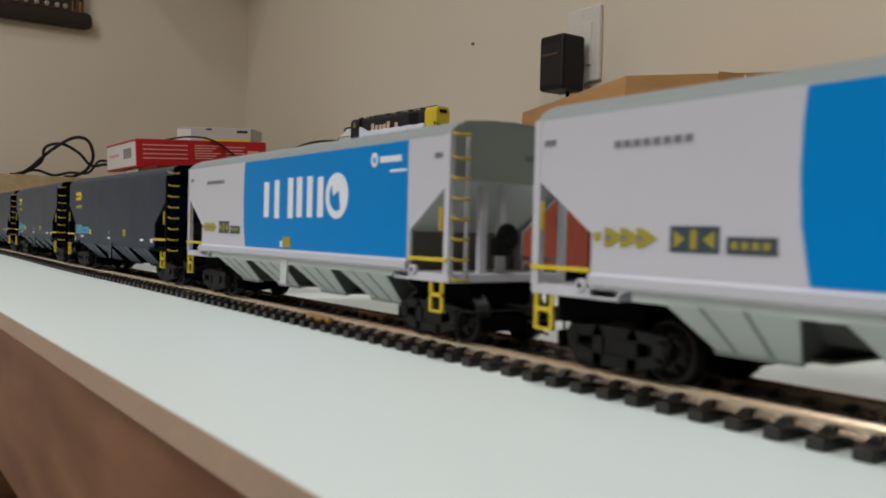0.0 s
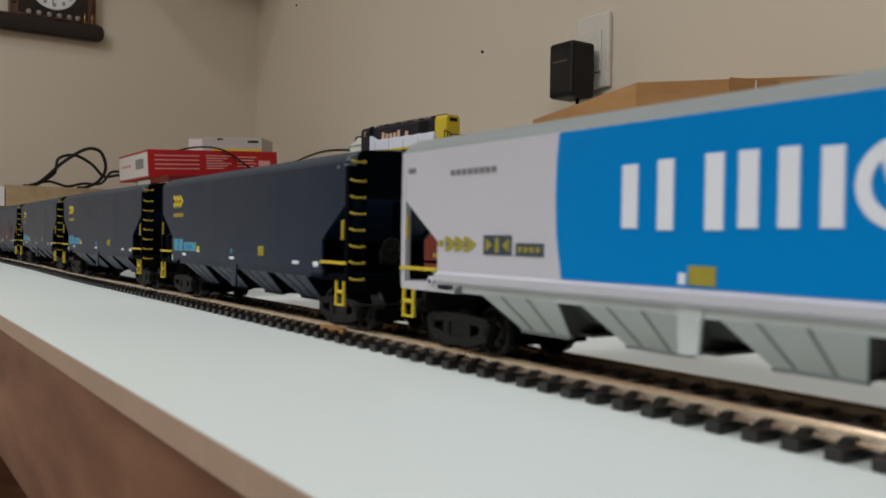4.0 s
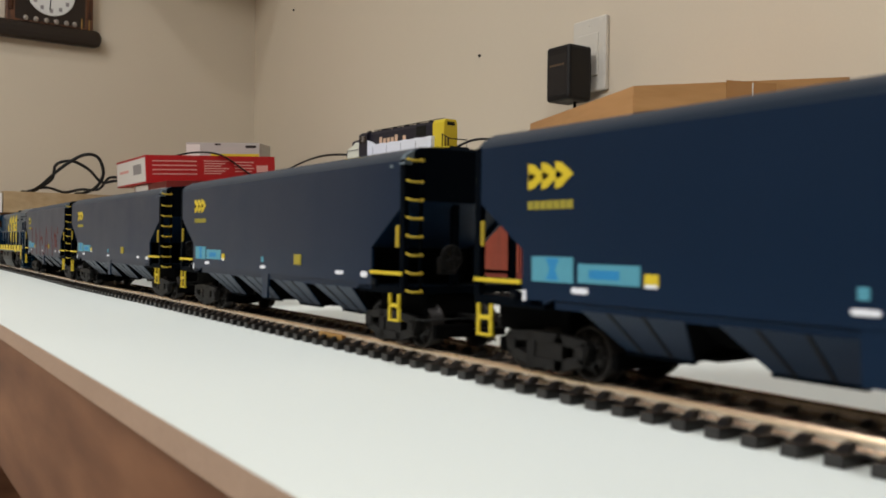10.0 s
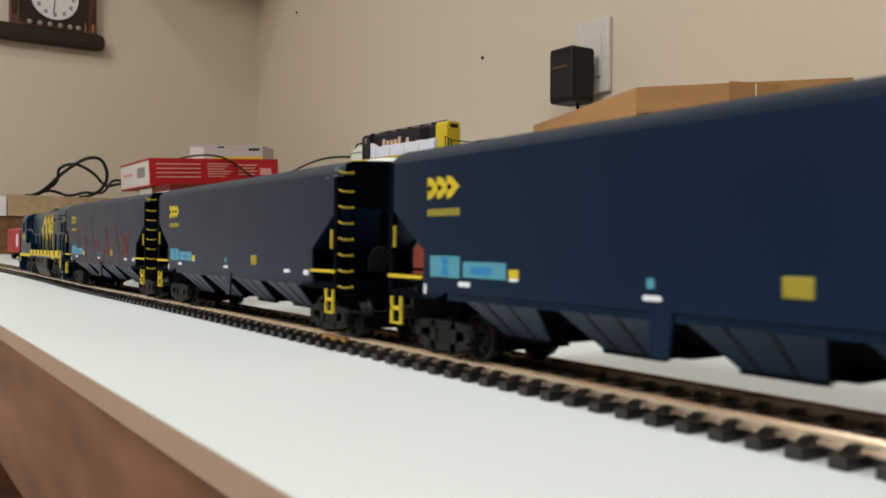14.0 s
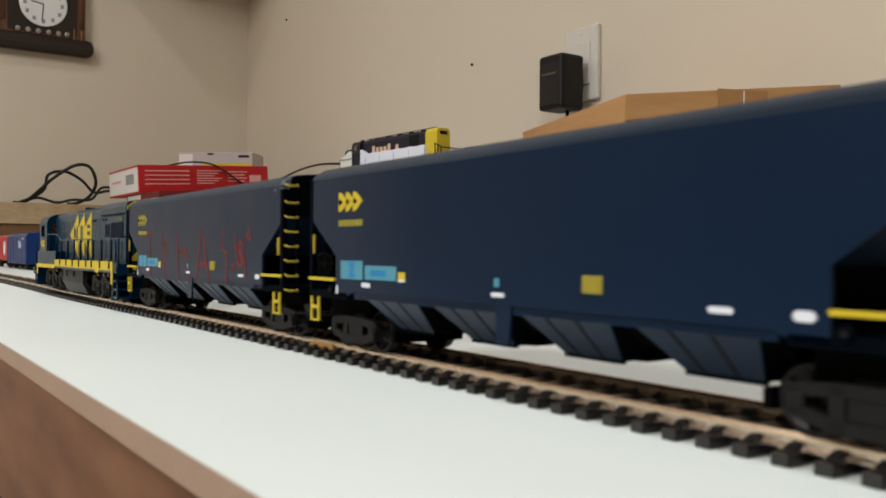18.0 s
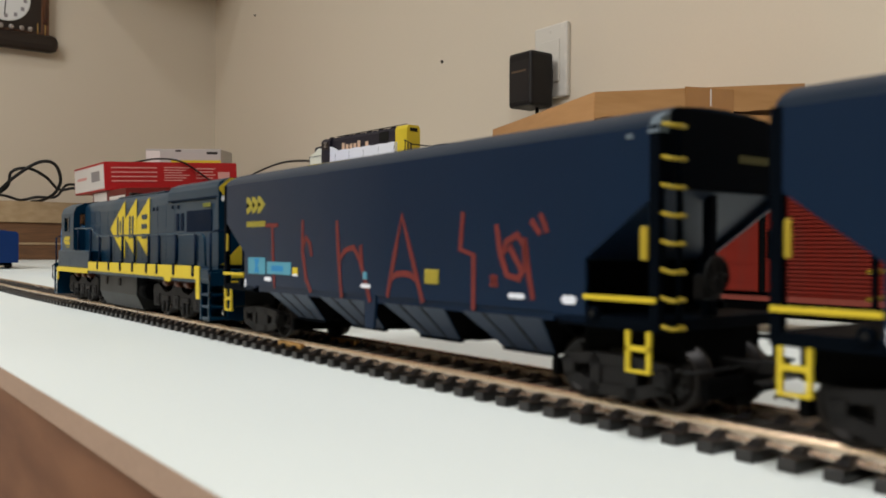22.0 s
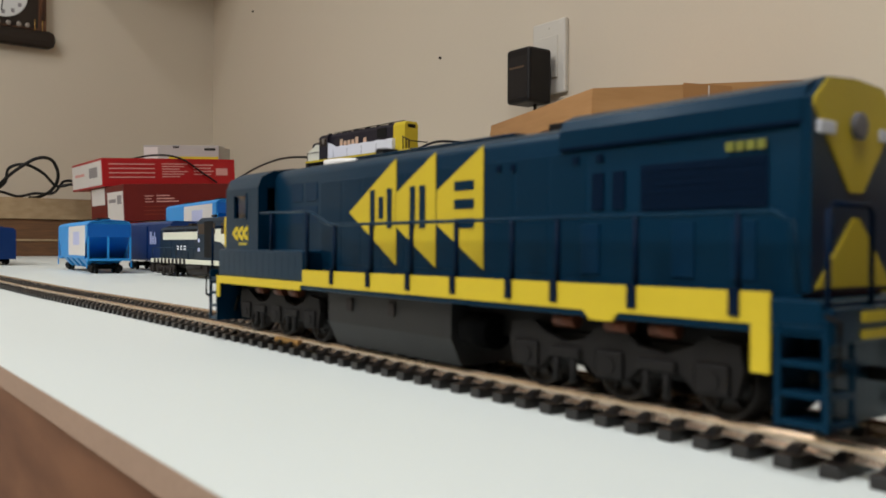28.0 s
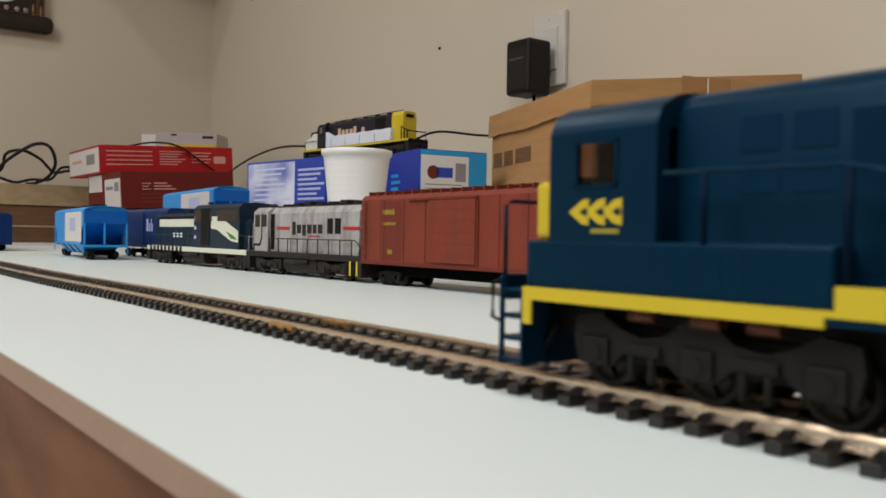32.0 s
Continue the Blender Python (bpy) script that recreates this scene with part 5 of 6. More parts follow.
def road_switcher(label, at, x0, x1, cab0, cab1, hood_z, cab_z, skin, deck_mat, nose=True, hood_y=10.0):
    """A hood locomotive standing on the shelf."""
    L = thing("diesel_locomotive", label, "model locomotive", "locomotives standing on the shelf", at)
    part("walkway", box(bm_new(), x0, x1, -16, 16, 12.5, 16.5, 0.3), deck_mat, L)
    hood = part("long_hood", prism(bm_new(), [(-hood_y, 16), (-hood_y, hood_z - 3), (-hood_y + 2.5, hood_z), (hood_y - 2.5, hood_z), (hood_y, hood_z - 3), (hood_y, 16)], "x", x0 + 9, cab0), skin, L)
    cabp = part("cab", prism(bm_new(), [(-15, 16), (-15, cab_z - 4), (-11, cab_z - 0.8), (0, cab_z), (11, cab_z - 0.8), (15, cab_z - 4), (15, 16)], "x", cab0, cab1), skin, L)
    if nose:
        part("short_hood", prism(bm_new(), [(-hood_y, 16), (-hood_y, hood_z - 9), (-hood_y + 3, hood_z - 6), (hood_y - 3, hood_z - 6), (hood_y, hood_z - 9), (hood_y, 16)], "x", cab1, x1 - 8), skin, L)
    for a, b in ((cab0 + 2.5, cab0 + 0.42 * (cab1 - cab0)), (cab0 + 0.55 * (cab1 - cab0), cab1 - 2.5)):
        part("window", box(bm_new(), a, b, -15.3, -14.8, cab_z - 15, cab_z - 6), GLASS_DK, cabp, "dark cab window")
    for k in range(3):
        rr = lathe(bm_new(), (x0 + 22 + k * 22, 0, hood_z - 0.2), [(6.5, 0), (6.5, 1.2), (5, 1.4)], "z", 18)
        part("roof_fan", rr, SOOT, hood)
    for k in range(7):
        xx = x0 + 14 + k * (cab0 - x0 - 20) / 7
        part("hood_door", box(bm_new(), xx, xx + (cab0 - x0 - 20) / 7 - 1.2, -hood_y - 0.25, -hood_y, 18, hood_z - 8), skin, hood)
    for s in (-1, 1):
        for k in range(8):
            xx = x0 + 4 + k * (x1 - x0 - 8) / 7
            if not cab0 - 2 < xx < cab1 + 2:
                part("handrail_post", rod(bm_new(), [(xx, s * 15.4, 16), (xx, s * 15.4, 27)], 0.4, 5), skin, L)
        part("handrail", rod(bm_new(), [(x0 + 3, s * 15.4, 27), (cab0 - 1, s * 15.4, 27)], 0.4, 5), skin, L)
        e = x0 if s < 0 else x1
        part("step_well", box(bm_new(), min(e, e - s * 7), max(e, e - s * 7), -16, 16, 3, 12.6, 0.3), SOOT, L)
        part("coupler", box(bm_new(), min(e, e + s * 6), max(e, e + s * 6), -1.5, 1.5, 7, 9.5, 0.3), BLACK, L)
    xm = (x0 + x1) / 2
    part("fuel_tank", prism(bm_new(), [(-14, 12.4), (-14, 6), (-11, 2.6), (11, 2.6), (14, 6), (14, 12.4)], "x", xm - 24, xm + 24), SOOT, L)
    part("air_tank", rod(bm_new(), [(xm - 20, -14.2, 10.4), (xm + 14, -14.2, 10.4)], 1.9, 10), SOOT, L)
    part("underframe", box(bm_new(), x0 + 8, x1 - 8, -9, 9, 8, 12.6), BLACK, L)
    half = 17 if x1 - x0 > 200 else 13
    for xc in (x0 + 36, x1 - 36):
        standing_loco_truck(L, xc, (-half, 0, half) if half > 15 else (-half, half), SOOT)
    # roof gear: walkway ridge, exhaust and horn
    part("roof_ridge", box(bm_new(), x0 + 12, cab0 - 2, -5.5, 5.5, hood_z - 0.3, hood_z + 0.9, 0.3), SOOT, hood)
    part("exhaust_stack", box(bm_new(), (x0 + cab0) / 2 + 6, (x0 + cab0) / 2 + 15, -3, 3, hood_z, hood_z + 3.2, 0.4), SOOT, hood)
    part("horn", rod(bm_new(), [(cab0 + 4, -3, cab_z + 1.2), (cab0 + 13, -3, cab_z + 1.2)], 1.1, 8), SOOT, cabp)
    return L


NG = road_switcher("navy locomotive with cream bands and white sill", pose(-0.726, 0.291, 0), -117, 117, 4, 100, 46.5, 54, NAVY2, CREAM)
# flat black decal stands in for the shade of a recess
decal("recess", NG, 21, 40, 19, 50, BLACK, "black patch for a shaded doorway recess", y=-15.0, t=0.5)
decal("cream_band", NG, -98, -8, 34.5, 41.5, CREAM, "cream stripe along the hood", y=-10.25, t=0.2)
for k in range(3):
    decal("lettering", NG, -60 + k * 9, -55 + k * 9, 25, 29, WHITEP, y=-10.3)
shape_decal("cream_band", NG, [(43, 43), (60, 43), (98, 31), (98, 22), (84, 23), (56, 32), (43, 33)], CREAM, y=-15.0)
shape_decal("green_mark", NG, [(74, 31), (90, 27), (96, 24), (84, 25)], GREENP, y=-15.0, t=0.2)
for k in range(9):
    decal("sill_notch", NG, -108 + k * 10, -102 + k * 10, 12.4, 16.6, SOOT, y=-16.0)
for k in range(3):
    decal("cab_mark", NG, 5.5, 9.5, 24 + k * 8, 27 + k * 8, LILAC, y=-15.0)
for x0, x1 in ((-96, -70), (-66, -40), (-36, -10)):
    decal("louvre", NG, x0, x1, 42.2, 44.0, BLACK, y=-10.0, t=0.3)
for s in (-1, 1):
    part("handrail", rod(bm_new(), [(101, s * 15.4, 16.5), (101, s * 15.4, 28), (112, s * 15.4, 27), (112, s * 15.4, 16.5)], 0.5, 6), SOOT, NG)

FG = road_switcher("silver grey locomotive with a red stripe and sooty frame", pose(-0.527, 0.291, 0), -84, 84, -72, -48, 46, 49.5, SILVER, SOOT, nose=False, hood_y=12.5)
part("hood_extension", prism(bm_new(), [(-12.5, 16), (-12.5, 44), (-9, 48.5), (9, 48.5), (12.5, 44), (12.5, 16)], "x", -48, 76), SILVER, FG)
for x0, x1 in ((-66, -44), (-38, -18), (56, 76)):
    decal("red_stripe", FG, x0, x1, 32.4, 34.6, REDBOX, y=-12.5, t=0.2)
for k, (x0, x1, z0, z1) in enumerate(((-14, -9, 29, 38), (-7, -1, 30, 36), (1, 6, 28.5, 36), (8, 14, 30, 36), (16, 21, 30, 36), (23, 29, 30, 36))):
    decal("lettering", FG, x0, x1, z0, z1, SOOT, y=-12.5, t=0.2)
decal("red_mark", FG, 10, 26, 27.6, 28.6, REDBOX, y=-12.5, t=0.2)
for x0 in (36, 46):
    decal("louvre", FG, x0, x0 + 7, 30, 40, BLACK, y=-12.5, t=0.3)
part("roof_deck", box(bm_new(), -46, 74, -8.6, 8.6, 48.3, 49.4, 0.3), SOOT, FG, "sooty roof deck")
for k in range(7):
    part("roof_vent", box(bm_new(), -42 + k * 16.5, -33 + k * 16.5, -6, 6, 49.2, 51.0 + (k % 3) * 0.7, 0.4), SOOT, FG)
shape_decal("dark_line", FG, [(-72, 17), (-72, 22), (-62, 22), (-59, 27), (-59, 44), (-57.6, 44), (-57.6, 26), (-61, 20.4), (-70.6, 20.4), (-70.6, 17)], BLACK, y=-15.0, t=0.25)
decal("doorway", FG, -47.8, -42, 18, 44, BLACK, "black patch for a shaded doorway recess behind the cab", y=-12.5, t=0.2)
part("roof_deck", box(bm_new(), -72, -48, -9, 9, 49.2, 50.0, 0.3), SOOT, FG)
for k in range(9):
    part("handrail_post", rod(bm_new(), [(-44 + k * 14.5, -15.6, 16), (-44 + k * 14.5, -15.6, 26)], 0.4, 5), SOOT, FG)
part("handrail", rod(bm_new(), [(-46, -15.6, 26), (76, -15.6, 26), (82, -15.6, 22), (82, -15.6, 16)], 0.4, 6), SOOT, FG)
part("striped_end", box(bm_new(), 80.6, 81.2, -14, 14, 4, 16), BLACK, FG)
for k in range(4):
    part("yellow_stripe", prism(bm_new(), [(-14 + k * 7, 4), (-11 + k * 7, 4), (-6 + k * 7, 16), (-9 + k * 7, 16)], "x", 81.1, 81.4), YELLOW, FG)
    decal("yellow_stripe", FG, 66 + k * 4, 68 + k * 4, 4, 13, YELLOW if k % 2 else BLACK, y=-16.0)

# ---------------------------------------------------------------- boxes and odds and ends behind


def carton(name, label, corner, yaw, length, depth, z0, z1, mat, bev=0.8, tilt=0.0):
    """A carton whose front left corner is given; its length runs along +x before the turn."""
    w = thing(name, label, "box", at=pose(corner[0] / 1000, corner[1] / 1000, z0 / 1000, tilt, 0, yaw))
    part("body", box(bm_new(), 0, length, 0, depth, 0, z1 - z0, bev), mat, w)
    return w


def front_bar(w, x0, x1, z0, z1, mat, name="printed_bar", t=0.4):
    return part(name, box(bm_new(), x0, x1, -t, 0.05, z0, z1), mat, w)


def side_bar(w, y0, y1, z0, z1, mat, name="printed_bar", t=0.4):
    return part(name, box(bm_new(), -t, 0.05, y0, y1, z0, z1), mat, w)


# red cartons: the long printed face looks to +x, the labelled end to -y
rb = carton("carton", "flat bright red carton with pale printed lines", (-2126, 509), 0, 250, 298, 152, 213, REDBOX, tilt=3.0)


def east_bar(w, length, y0, y1, z0, z1, mat, t=0.5):
    return part("printed_bar", box(bm_new(), length - 0.05, length + t, y0, y1, z0, z1), mat, w)


for k in range(4):
    east_bar(rb, 250, 14, 112, 47 - k * 9.5, 49.4 - k * 9.5, TEXTPINK)
for k in range(6):
    east_bar(rb, 250, 128, 186 - (k % 3) * 9, 48 - k * 5.6, 50.2 - k * 5.6, TEXTPINK)
for k in range(4):
    east_bar(rb, 250, 200, 246 - (k % 2) * 6, 46 - k * 7, 48.4 - k * 7, TEXTPINK)
east_bar(rb, 250, 252, 280, 24, 40, TEXTPINK)
part("end_label", box(bm_new(), 4, 246, -0.5, 0.05, 4, 56), WHITECARD, rb, "white end label")
part("printed_bar", box(bm_new(), 150, 215, -0.8, -0.45, 22, 44), TEXTGREY, rb)
part("printed_bar", box(bm_new(), 30, 110, -0.8, -0.45, 30, 36), TEXTPINK, rb)
mb = carton("carton", "maroon carton with a white end label under the red one", (-2004, 521), 0, 244, 240, 76, 151.5, MAROON, tilt=3.0)
for k in range(3):
    east_bar(mb, 244, 40, 120, 12 + k * 8, 14 + k * 8, RUST)
    east_bar(mb, 244, 42, 60 - (k % 2) * 4, 38 + k * 6, 39.6 + k * 6, TEXTPINK)
    east_bar(mb, 244, 66, 112 - k * 9, 38 + k * 6, 40.2 + k * 6, TEXTPINK)
part("end_label", box(bm_new(), 130, 238, -0.5, 0.05, 0, 62), WHITECARD, mb, "white end label")
part("end_label", box(bm_new(), 10, 110, -0.7, 0.05, 38, 74), WHITECARD, mb, "white end label")
part("printed_bar", box(bm_new(), 200, 228, -0.8, -0.45, 36, 54), TEXTGREY, mb)
part("printed_bar", box(bm_new(), 140, 190, -0.8, -0.45, 40, 47), TEXTGREY, mb)
carton("carton", "maroon carton at the bottom of the stack", (-2004, 524), 0, 244, 240, 0, 75.6, MAROON)
yb = carton("carton", "flat pale grey and yellow carton on the red one", (-2030, 643), 53, 178, 105, 221.5, 264, PALECARD, tilt=1.5)
front_bar(yb, 1, 34, 1, 38, WHITECARD)
front_bar(yb, 60, 177, 6, 16, YELLOW)
front_bar(yb, 144, 170, 30, 36, SOOT)
front_bar(yb, 70, 84, 36, 40, SOOT)

b1 = carton("carton", "indigo carton with a pale printed picture", (-1173, 527), 8.5, 186, 118, 64, 133, INDIGO)
for k in range(7):
    front_bar(b1, 126, 184 - (k % 3) * 8, 52 - k * 6.6, 55 - k * 6.6, LILAC)
front_bar(b1, 4, 118, 3, 66, PICTURE, "printed_picture", 0.3)
for k in range(7):
    front_bar(b1, 20 + (k % 2) * 3, 96 - (k % 3) * 9 + (k > 3) * 14, 56 - k * 7.2, 58.6 - k * 7.2, PICTURE_L, t=0.45)
carton("carton", "indigo carton at the bottom of a stack", (-1174, 529), 8.5, 186, 118, 0, 63.6, INDIGO_D)
b2 = carton("carton", "deep blue carton with a white and cyan end label", (-984, 611), -9.6, 172, 92, 64, 133, INDIGO_D)
part("cyan_end", box(bm_new(), 171.8, 172.3, 1, 91, 1, 68), CYANCARD, b2)
part("end_label", box(bm_new(), 172.2, 172.7, 2, 66, 6, 62), WHITECARD, b2, "white end label")
part("emblem", lathe(bm_new(), (172.6, 18, 42), [(8, 0), (8, 0.4)], "x", 18), RUST_DK, b2)
part("printed_bar", box(bm_new(), 172.6, 173.0, 22, 44, 36, 48), INDIGO, b2)
part("printed_bar", box(bm_new(), 172.6, 173.0, 48, 62, 32, 54), TEXTGREY, b2)
part("printed_picture", prism(bm_new(), [(16, 4), (16, 8), (22, 12), (50, 13), (58, 8), (58, 4)], "x", 172.6, 173.0), SOOT, b2)
for k in range(3):
    part("printed_bar", box(bm_new(), 172.6, 173.0, 8, 56, 17 + k * 5, 18.2 + k * 5), TEXTGREY, b2)
for k in range(4):
    front_bar(b2, 92, 118 - (k % 2) * 5, 14 + k * 8, 18 + k * 8, CYANCARD)
carton("carton", "deep blue carton at the bottom of a stack", (-985, 613), -9.6, 172, 92, 0, 63.6, INDIGO_D)

sf = road_switcher("navy and yellow locomotive standing on the blue cartons", pose(-0.993, 0.612, 0.1332, 0, 0, 4), -118, 118, -84, -64, 40, 48.5, PLUM, BLACK, nose=False)
sf.scale = (1.035, 1.0, 1.12)
decal("yellow_line", sf, -118, 118, 14.2, 16.6, YELLOW, "thin yellow line along the walkway", y=-16.0, t=0.2)
part("hood_extension", prism(bm_new(), [(-10.5, 16), (-10.5, 44), (-8, 48), (8, 48), (10.5, 44), (10.5, 16)], "x", -64, 78), PLUM, sf)
part("dark_grille", box(bm_new(), 44, 64, -10.9, -10.4, 33, 45), BLACK, sf, "dark radiator grille")
part("yellow_end", prism(bm_new(), [(-10.8, 16), (-10.8, 45), (-8, 49), (8, 49), (10.8, 45), (10.8, 16)], "x", 78, 101), YELLOW, sf, "yellow hood end")
part("number_board", box(bm_new(), 101, 101.6, -6, 6, 42, 46), BLACK, sf)
for k in range(11):
    part("roof_vent", box(bm_new(), -56 + k * 13, -48 + k * 13, -5, 5, 47.8, 49.2 + (k % 2) * 0.8, 0.3), BLACK, sf)
part("roof_rail", rod(bm_new(), [(-60, -6, 49.6), (96, -6, 50.4)], 0.5, 6), BLACK, sf)
# packing foam tucked against the side, uneven along its top
top = [(-62 + k * 8, 30.5 + 0.5 * math.sin(k * 1.9) + (6 if k == 0 else 3 if k == 1 else 0)) for k in range(19)]
part("packing_foam", prism(bm_new(), [(-62, 17)] + top + [(82, 17)], "y", -15.6, -10.8), WHITEP, sf, "white packing foam along the side")
part("packing_foam", prism(bm_new(), [(-117, 17), (-117, 26), (-112, 30), (-103, 32), (-94, 37), (-85, 36), (-85, 17)], "y", -14, 12), CREAM, sf, "white packing foam at the nose")
decal("cab_window", sf, -79, -69, 36, 43, CRYSTAL, y=-15.0, t=0.3)
for x in (102, 108, 114):
    part("end_rail", rod(bm_new(), [(x, -14.5, 16.5), (x, -14.5, 31 - (x - 102) * 0.5)], 0.7, 6), BLACK, sf)
part("end_rail", rod(bm_new(), [(101, -14.5, 31), (116, -14.5, 25), (116, 12, 25)], 0.7, 6), BLACK, sf)
for k in range(7):
    if k != 5:
        decal("lettering", sf, -40 + k * 9, -33.5 + k * 9, 29, 37 if k % 4 else 39.5, LETTERS, y=-10.5)

tub = thing("plastic_tub", "white ribbed plastic tub", "tub", at=pose(-0.820, 0.500, 0))
prof = [(23, 0), (25, 1)]
for k in range(6):
    z = 70 + k * 7.5
    r = 25 + z * 0.103
    prof += [(r, z), (r + 0.06, z + 0.5), (r + 0.09, z + 1.3), (r + 0.06, z + 1.8)]
prof += [(37.6, 117), (39.6, 118.5), (39.8, 124), (38.2, 124.4), (36.5, 118), (24, 3)]
part("wall", lathe(bm_new(), (0, 0, 0), prof, "z", 48), TUBW, tub)

# brown carton with a lid, one corner towards the room
bb = thing("cardboard_box", "brown cardboard box with a lid and dark print", "box", at=pose(-0.591, 0.631, 0, 0, 0, -19.2))
# local: length runs along -x from the corner, depth along +y
part("body", box(bm_new(), -276, 0, 3, 252, 0, 176, 0.8), CARD, bb)
bm = bm_new()
frustum(bm, [(-280, 0, 163), (3, 0, 163), (3, 255, 186), (-280, 255, 186)], [(-280, 0, 188), (3, 0, 188), (3, 255, 213), (-280, 255, 213)])
part("lid", bm, CARD, bb, "cardboard lid")
edge = [(-280 + k * 11.8, 159.5 + 0.9 * math.sin(k * 2.3) + 1.3 * math.sin(k * 0.47)) for k in range(25)]
part("flap", prism(bm_new(), [(-280, 180)] + edge + [(3, 180)], "y", -0.9, 0.3), CARD, bb, "lid flap with a torn edge")
edge = [(k * 12.75, 162 + k * 1.2 + 0.9 * math.sin(k * 1.7)) for k in range(21)]
part("flap", prism(bm_new(), [(0, 180)] + edge + [(255, 205)], "x", 2.8, 3.8), CARD, bb, "lid flap with a torn edge")
part("tape", box(bm_new(), 3.4, 4.2, 104, 163, 174, 200), TAPE, bb, "glossy brown tape")
# thin pale strip laid on as the tape's highlight
part("tape_glint", box(bm_new(), 4.15, 4.5, 134, 135.2, 181, 199), WHITECARD, bb)
txt = bpy.data.curves.new("box_writing", "FONT")
txt.body, txt.size, txt.extrude, txt.align_x = "nd", 0.031, 0.0003, "LEFT"
wr = new("box_writing", txt)
wr.parent, wr.matrix_basis = bb, pose(0.0006, 0.163, 0.1215, 90, 0, 90)
txt.materials.append(BLACK)
for k, (a, b) in enumerate(((-268, -240), (-232, -205), (-196, -150))):
    part("printed_bar", box(bm_new(), a, b, 2.5, 3.1, 120, 138), CARD_DK, bb)

paper = thing("paper_sheet", "crumpled white paper leaning beside the box", "paper", at=pose(-0.446, 0.716, 0))
bm = bm_new()
prism(bm, [(0, 0), (150, 0), (150, 150), (60, 138)], "y", 0, 2)
part("sheet", bm, WHITECARD, paper)

# along the left wall: boards and boxes
lb = thing("long_box", "long brown carton standing along the wall", "box", at=pose(-2.20, 0.272, 0))
part("body", box(bm_new(), -150, 0, 0, 420, 0, 88, 0.8), CARD_DK, lb)
part("strip", box(bm_new(), -1, 2.5, 0, 420, 36, 41), BEIGE, lb, "pale strip")
ub = thing("long_box", "beige long box lying on the brown carton", "box", at=pose(-2.195, 0.272, 0.0885))
part("body", box(bm_new(), -155, 0, 0, 430, 0, 50, 0.8), BEIGE, ub)
carton("carton", "small white carton on a brown box", (-2260, 210), 0, 66, 60, 88.5, 134, WHITECARD)
carton("long_box", "brown carton along the wall", (-2350, 60), 0, 150, 228, 0, 88, CARD_DK)

# ---------------------------------------------------------------- wall outlet, adapter, cables, clock
plate = thing("wall_outlet", "white plastic wall outlet plate", "outlet", at=pose(-0.989, 0.965, 0.332))
part("plate", box(bm_new(), -37, 37, -9, 0, -59, 59, 2.5), OUTLET, plate)
part("insert", box(bm_new(), -22, 22, -11.5, -8.5, -34, 34, 1.5), OUTLET, plate)
for sx in (0,):
    for sz in (-48, 48):
        part("screw", lathe(bm_new(), (sx, -9, sz), [(2.4, 0), (2.2, -0.8)], "y", 12), OUTLET, plate)
ad = thing("power_adapter", "black plug-in power adapter with a cord", "power adapter", at=pose(-0.993, 0.9535, 0.300))
part("body", box(bm_new(), -27, 27, -60, -12, -46, 40, 5), ADAPTER, ad)
part("plug", box(bm_new(), -14, 14, -14, 0, -14, 18, 2), ADAPTER, ad)
part("label", box(bm_new(), -22, 22, -60.6, -59.8, -38, 26), ADAPTER_L, ad, "dark grey label")
for k in range(6):
    part("label_writing", box(bm_new(), -17 + k * 5.6, -13.6 + k * 5.6, -60.9, -60.5, 8, 11), FADEDGOLD, ad)
part("cord", rod(bm_new(), [(8, -30, -45), (8, -30, -60), (9, -28, -110), (14, -20, -200), (18, -16, -290)], 2.6, 8), CABLE, ad)
for x, z in ((-1290, 385.5), (-2131, 656)):
    nail = thing("wall_nail", "small dark nail in the wall", "nail", "nails", pose(x / 1000, 0.965, z / 1000))
    part("head", lathe(bm_new(), (0, 0, 0), [(2.6, 0), (2.6, -3), (1.5, -4)], "y", 10), SOOT, nail)


def spline(pts, n=8):
    """Catmull-Rom points through pts."""
    out = []
    p = [pts[0]] + list(pts) + [pts[-1]]
    for a, b, c, d in zip(p, p[1:], p[2:], p[3:]):
        for k in range(n):
            t = k / n
            out.append(tuple(0.5 * (2 * b[i] + (c[i] - a[i]) * t + (2 * a[i] - 5 * b[i] + 4 * c[i] - d[i]) * t * t + (3 * b[i] - a[i] - 3 * c[i] + d[i]) * t ** 3) for i in range(3)))
    return out + [pts[-1]]


def cable(label, pts, r):
    c = thing("cable", label, "cable", "cables", pose(0, -0.018, 0))
    part("cord", rod(bm_new(), spline(pts), r, 8), CABLE, c)


cable("black cord looped on the long box", [(-2270, 340, 142), (-2240, 352, 141), (-2205, 372, 156), (-2170, 408, 196), (-2150, 452, 228), (-2150, 486, 226), (-2160, 502, 190), (-2180, 492, 158), (-2215, 470, 142), (-2240, 455, 141)], 3.9)
cable("black cord looped on the long box", [(-2280, 350, 142), (-2230, 360, 143), (-2190, 392, 170), (-2170, 398, 204), (-2165, 432, 214), (-2165, 470, 196), (-2170, 500, 168), (-2160, 530, 172), (-2150, 548, 168)], 3.5)
cable("black cord looped on the long box", [(-2230, 345, 141), (-2220, 385, 152), (-2215, 425, 142), (-2210, 460, 150), (-2200, 500, 152), (-2180, 520, 180), (-2150, 545, 178)], 3.2)
cable("thin black cord hanging over the red carton", [(-1960, 590, 216), (-1900, 640, 228), (-1868, 690, 222), (-1866, 745, 190), (-1864, 775, 172)], 2.0)
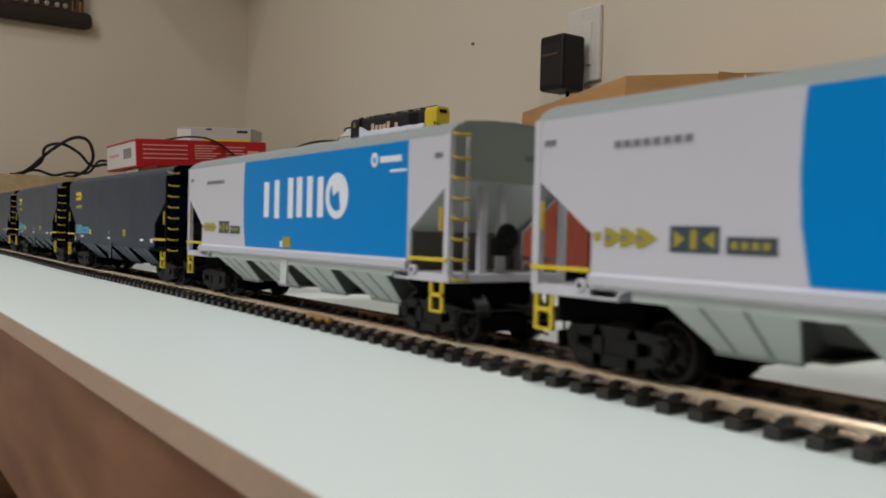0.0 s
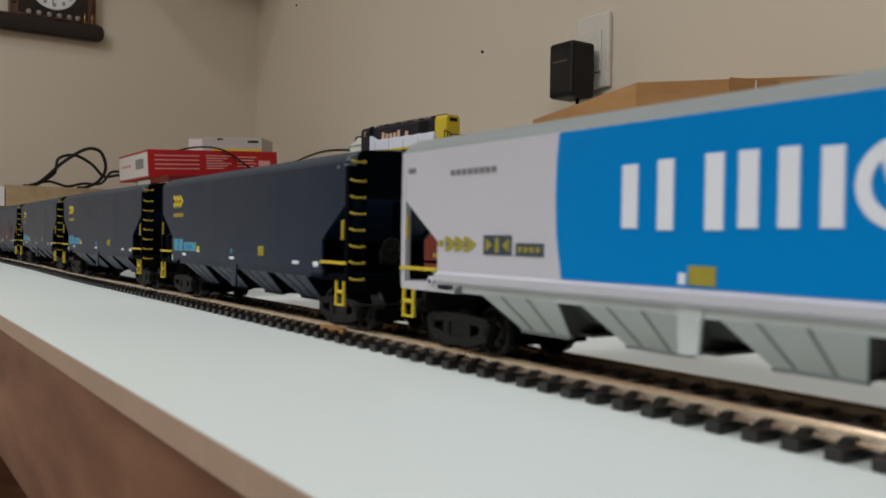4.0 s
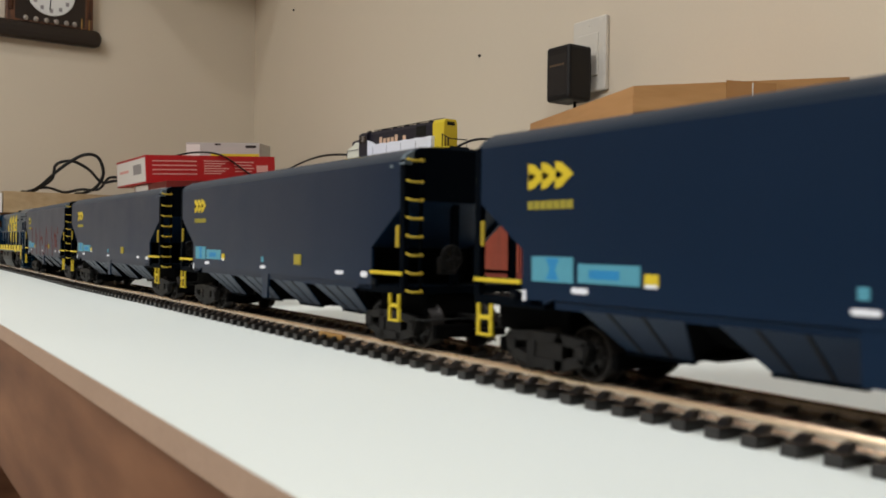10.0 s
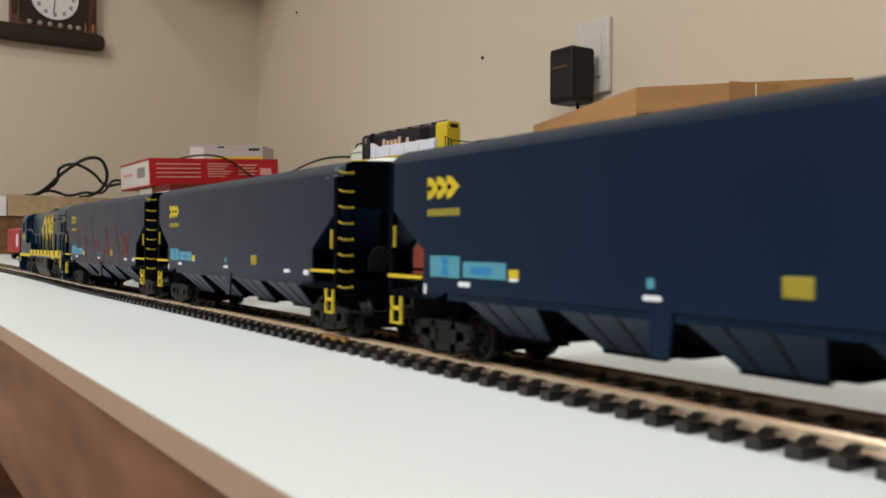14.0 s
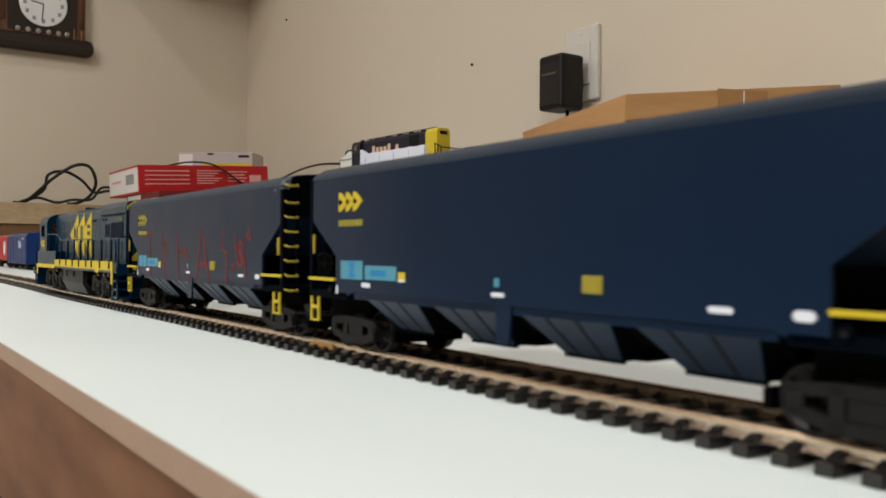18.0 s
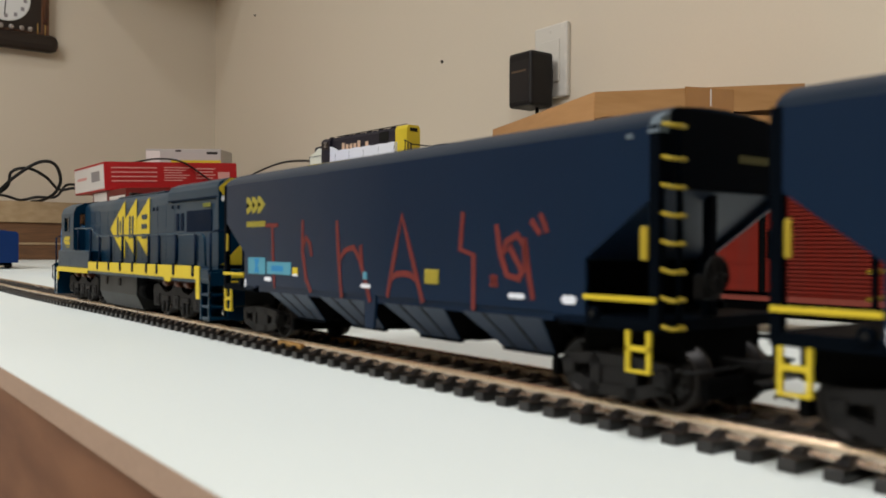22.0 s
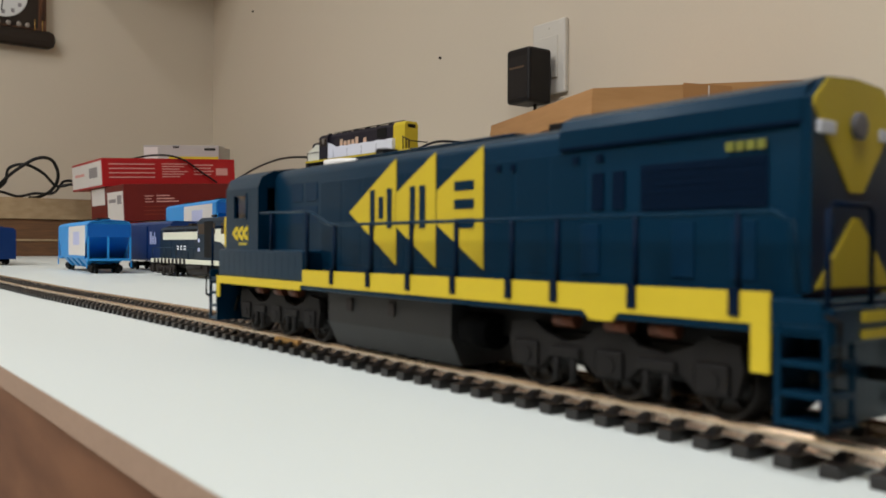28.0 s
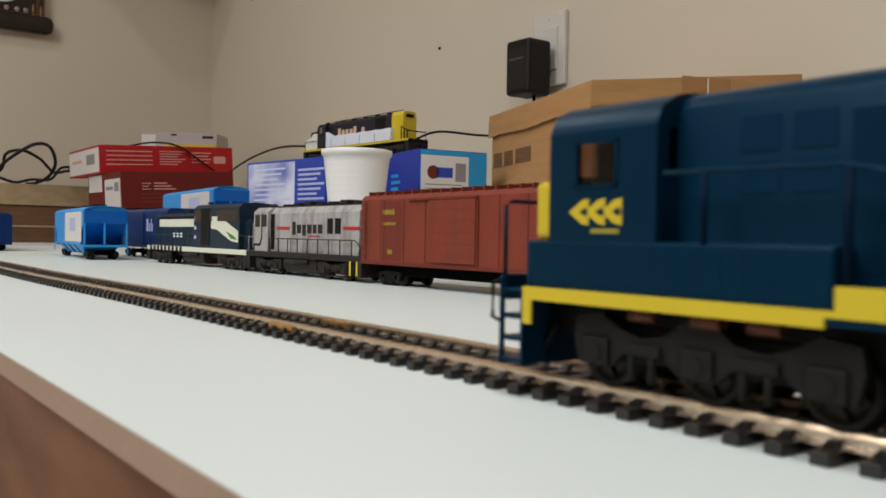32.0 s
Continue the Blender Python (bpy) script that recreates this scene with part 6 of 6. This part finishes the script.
cable("thin black cord between the cartons", [(-1862, 800, 158), (-1780, 790, 176), (-1600, 760, 190), (-1400, 720, 188), (-1200, 690, 168), (-1150, 680, 150)], 2.0)
cable("thin black cord between the locomotive and the box", [(-930, 660, 150), (-905, 690, 168), (-880, 740, 166), (-850, 760, 164)], 1.6)

clock = thing("wall_clock", "wooden wall clock with a white dial and dark base", "clock", at=pose(-2.408, 0.402, 0.541))
clock.scale = (0.6, 1, 1)
part("base", box(bm_new(), 0, 58, -160, 124, -4, 40, 16), CLOCKBASE, clock, "dark lacquered base")
part("case", box(bm_new(), 0, 45, -104, 102, 36, 330, 3), CLOCKWOOD, clock)
part("back_board", box(bm_new(), 44, 46, -84, 82, 44, 320), CLOCKBASE, clock)
dial = part("dial", lathe(bm_new(), (46, 0, 118), [(57, 0), (57, 3), (54, 4)], "x", 40), DIAL, clock, "white dial")
for k in range(12):
    a = k * math.pi / 6
    part("dial_mark", box(bm_new(), 50, 50.6, 44 * math.sin(a) - 4, 44 * math.sin(a) + 4, 118 + 44 * math.cos(a) - 5, 118 + 44 * math.cos(a) + 5), TEXTGREY, dial)
part("pointer", rod(bm_new(), [(51, 0, 118), (51, -4, 76)], 1.2, 6), BLACK, dial)
part("pointer", rod(bm_new(), [(51, 0, 118), (51, -30, 122)], 1.4, 6), BLACK, dial)
for y in (-60, -36, -12, 12, 36, 56):
    part("glass_bead", lathe(bm_new(), (54, y, 40), [(1, 0), (5, 2), (7, 7), (5, 12), (1, 14)], "z", 12), CRYSTAL, clock)
for y in (74, 92):
    part("gilt_post", rod(bm_new(), [(48, y, 36), (48, y, 66)], 1.6, 8), GOLD, clock)
for y in (-94, 92):
    part("pilaster", rod(bm_new(), [(46, y, 66), (46, y, 320)], 6, 12), CLOCKWOOD, clock)

# ---------------------------------------------------------------- movement of the train
# seconds and the place of the first dark wagon's middle, in millimetres
RUN = ((0, -426.1), (1, -385.9), (2, -350.4), (3, -317.7), (4.5, -265.4), (6, -212.5), (7, -178.3), (8, -139.0), (9, -97.3), (10, -59.0), (11, -23.3), (12, 17.2), (13, 60.2), (14, 100.6), (15.5, 160.5),
       (17, 220.1), (18, 259.7), (19, 298.0), (20, 335.8), (21, 372.5), (22, 408.5), (23, 444.8), (24, 480.5), (25, 514.8), (26.5, 566.5), (28, 617.1), (29, 651.6), (30, 688.8), (31, 726.2), (32, 760.0))
CONSIST = ((white_b, 390.3), (white_w, 195.8), (DARKS[0], 1.3), (DARKS[1], -194.2), (DARKS[2], -389.7), (tagri, -575.7), (loco, -775.0))


def place(t):
    return float(np.interp(t, [r[0] for r in RUN], [r[1] for r in RUN]))


def motions():
    for ob, lag in CONSIST:
        rows = []
        for t, s in RUN:
            x = s + lag
            off, head = bend(x)
            rows.append((t, pose(x / 1000, (TRACK_Y + off) / 1000, 0, 0, 0, math.degrees(math.atan(head)))))
        walk(ob, rows)
        for axle in [c for c in ob.children if "axle" in c]:
            r, ax = axle["axle"], axle.location.x
            step = 0.2
            walk(axle, [(n * step, pose(ax, 0, (4.3 + r) / 1000, 0, math.degrees((place(n * step) - RUN[0][1]) / r), 0)) for n in range(161)])


motions()
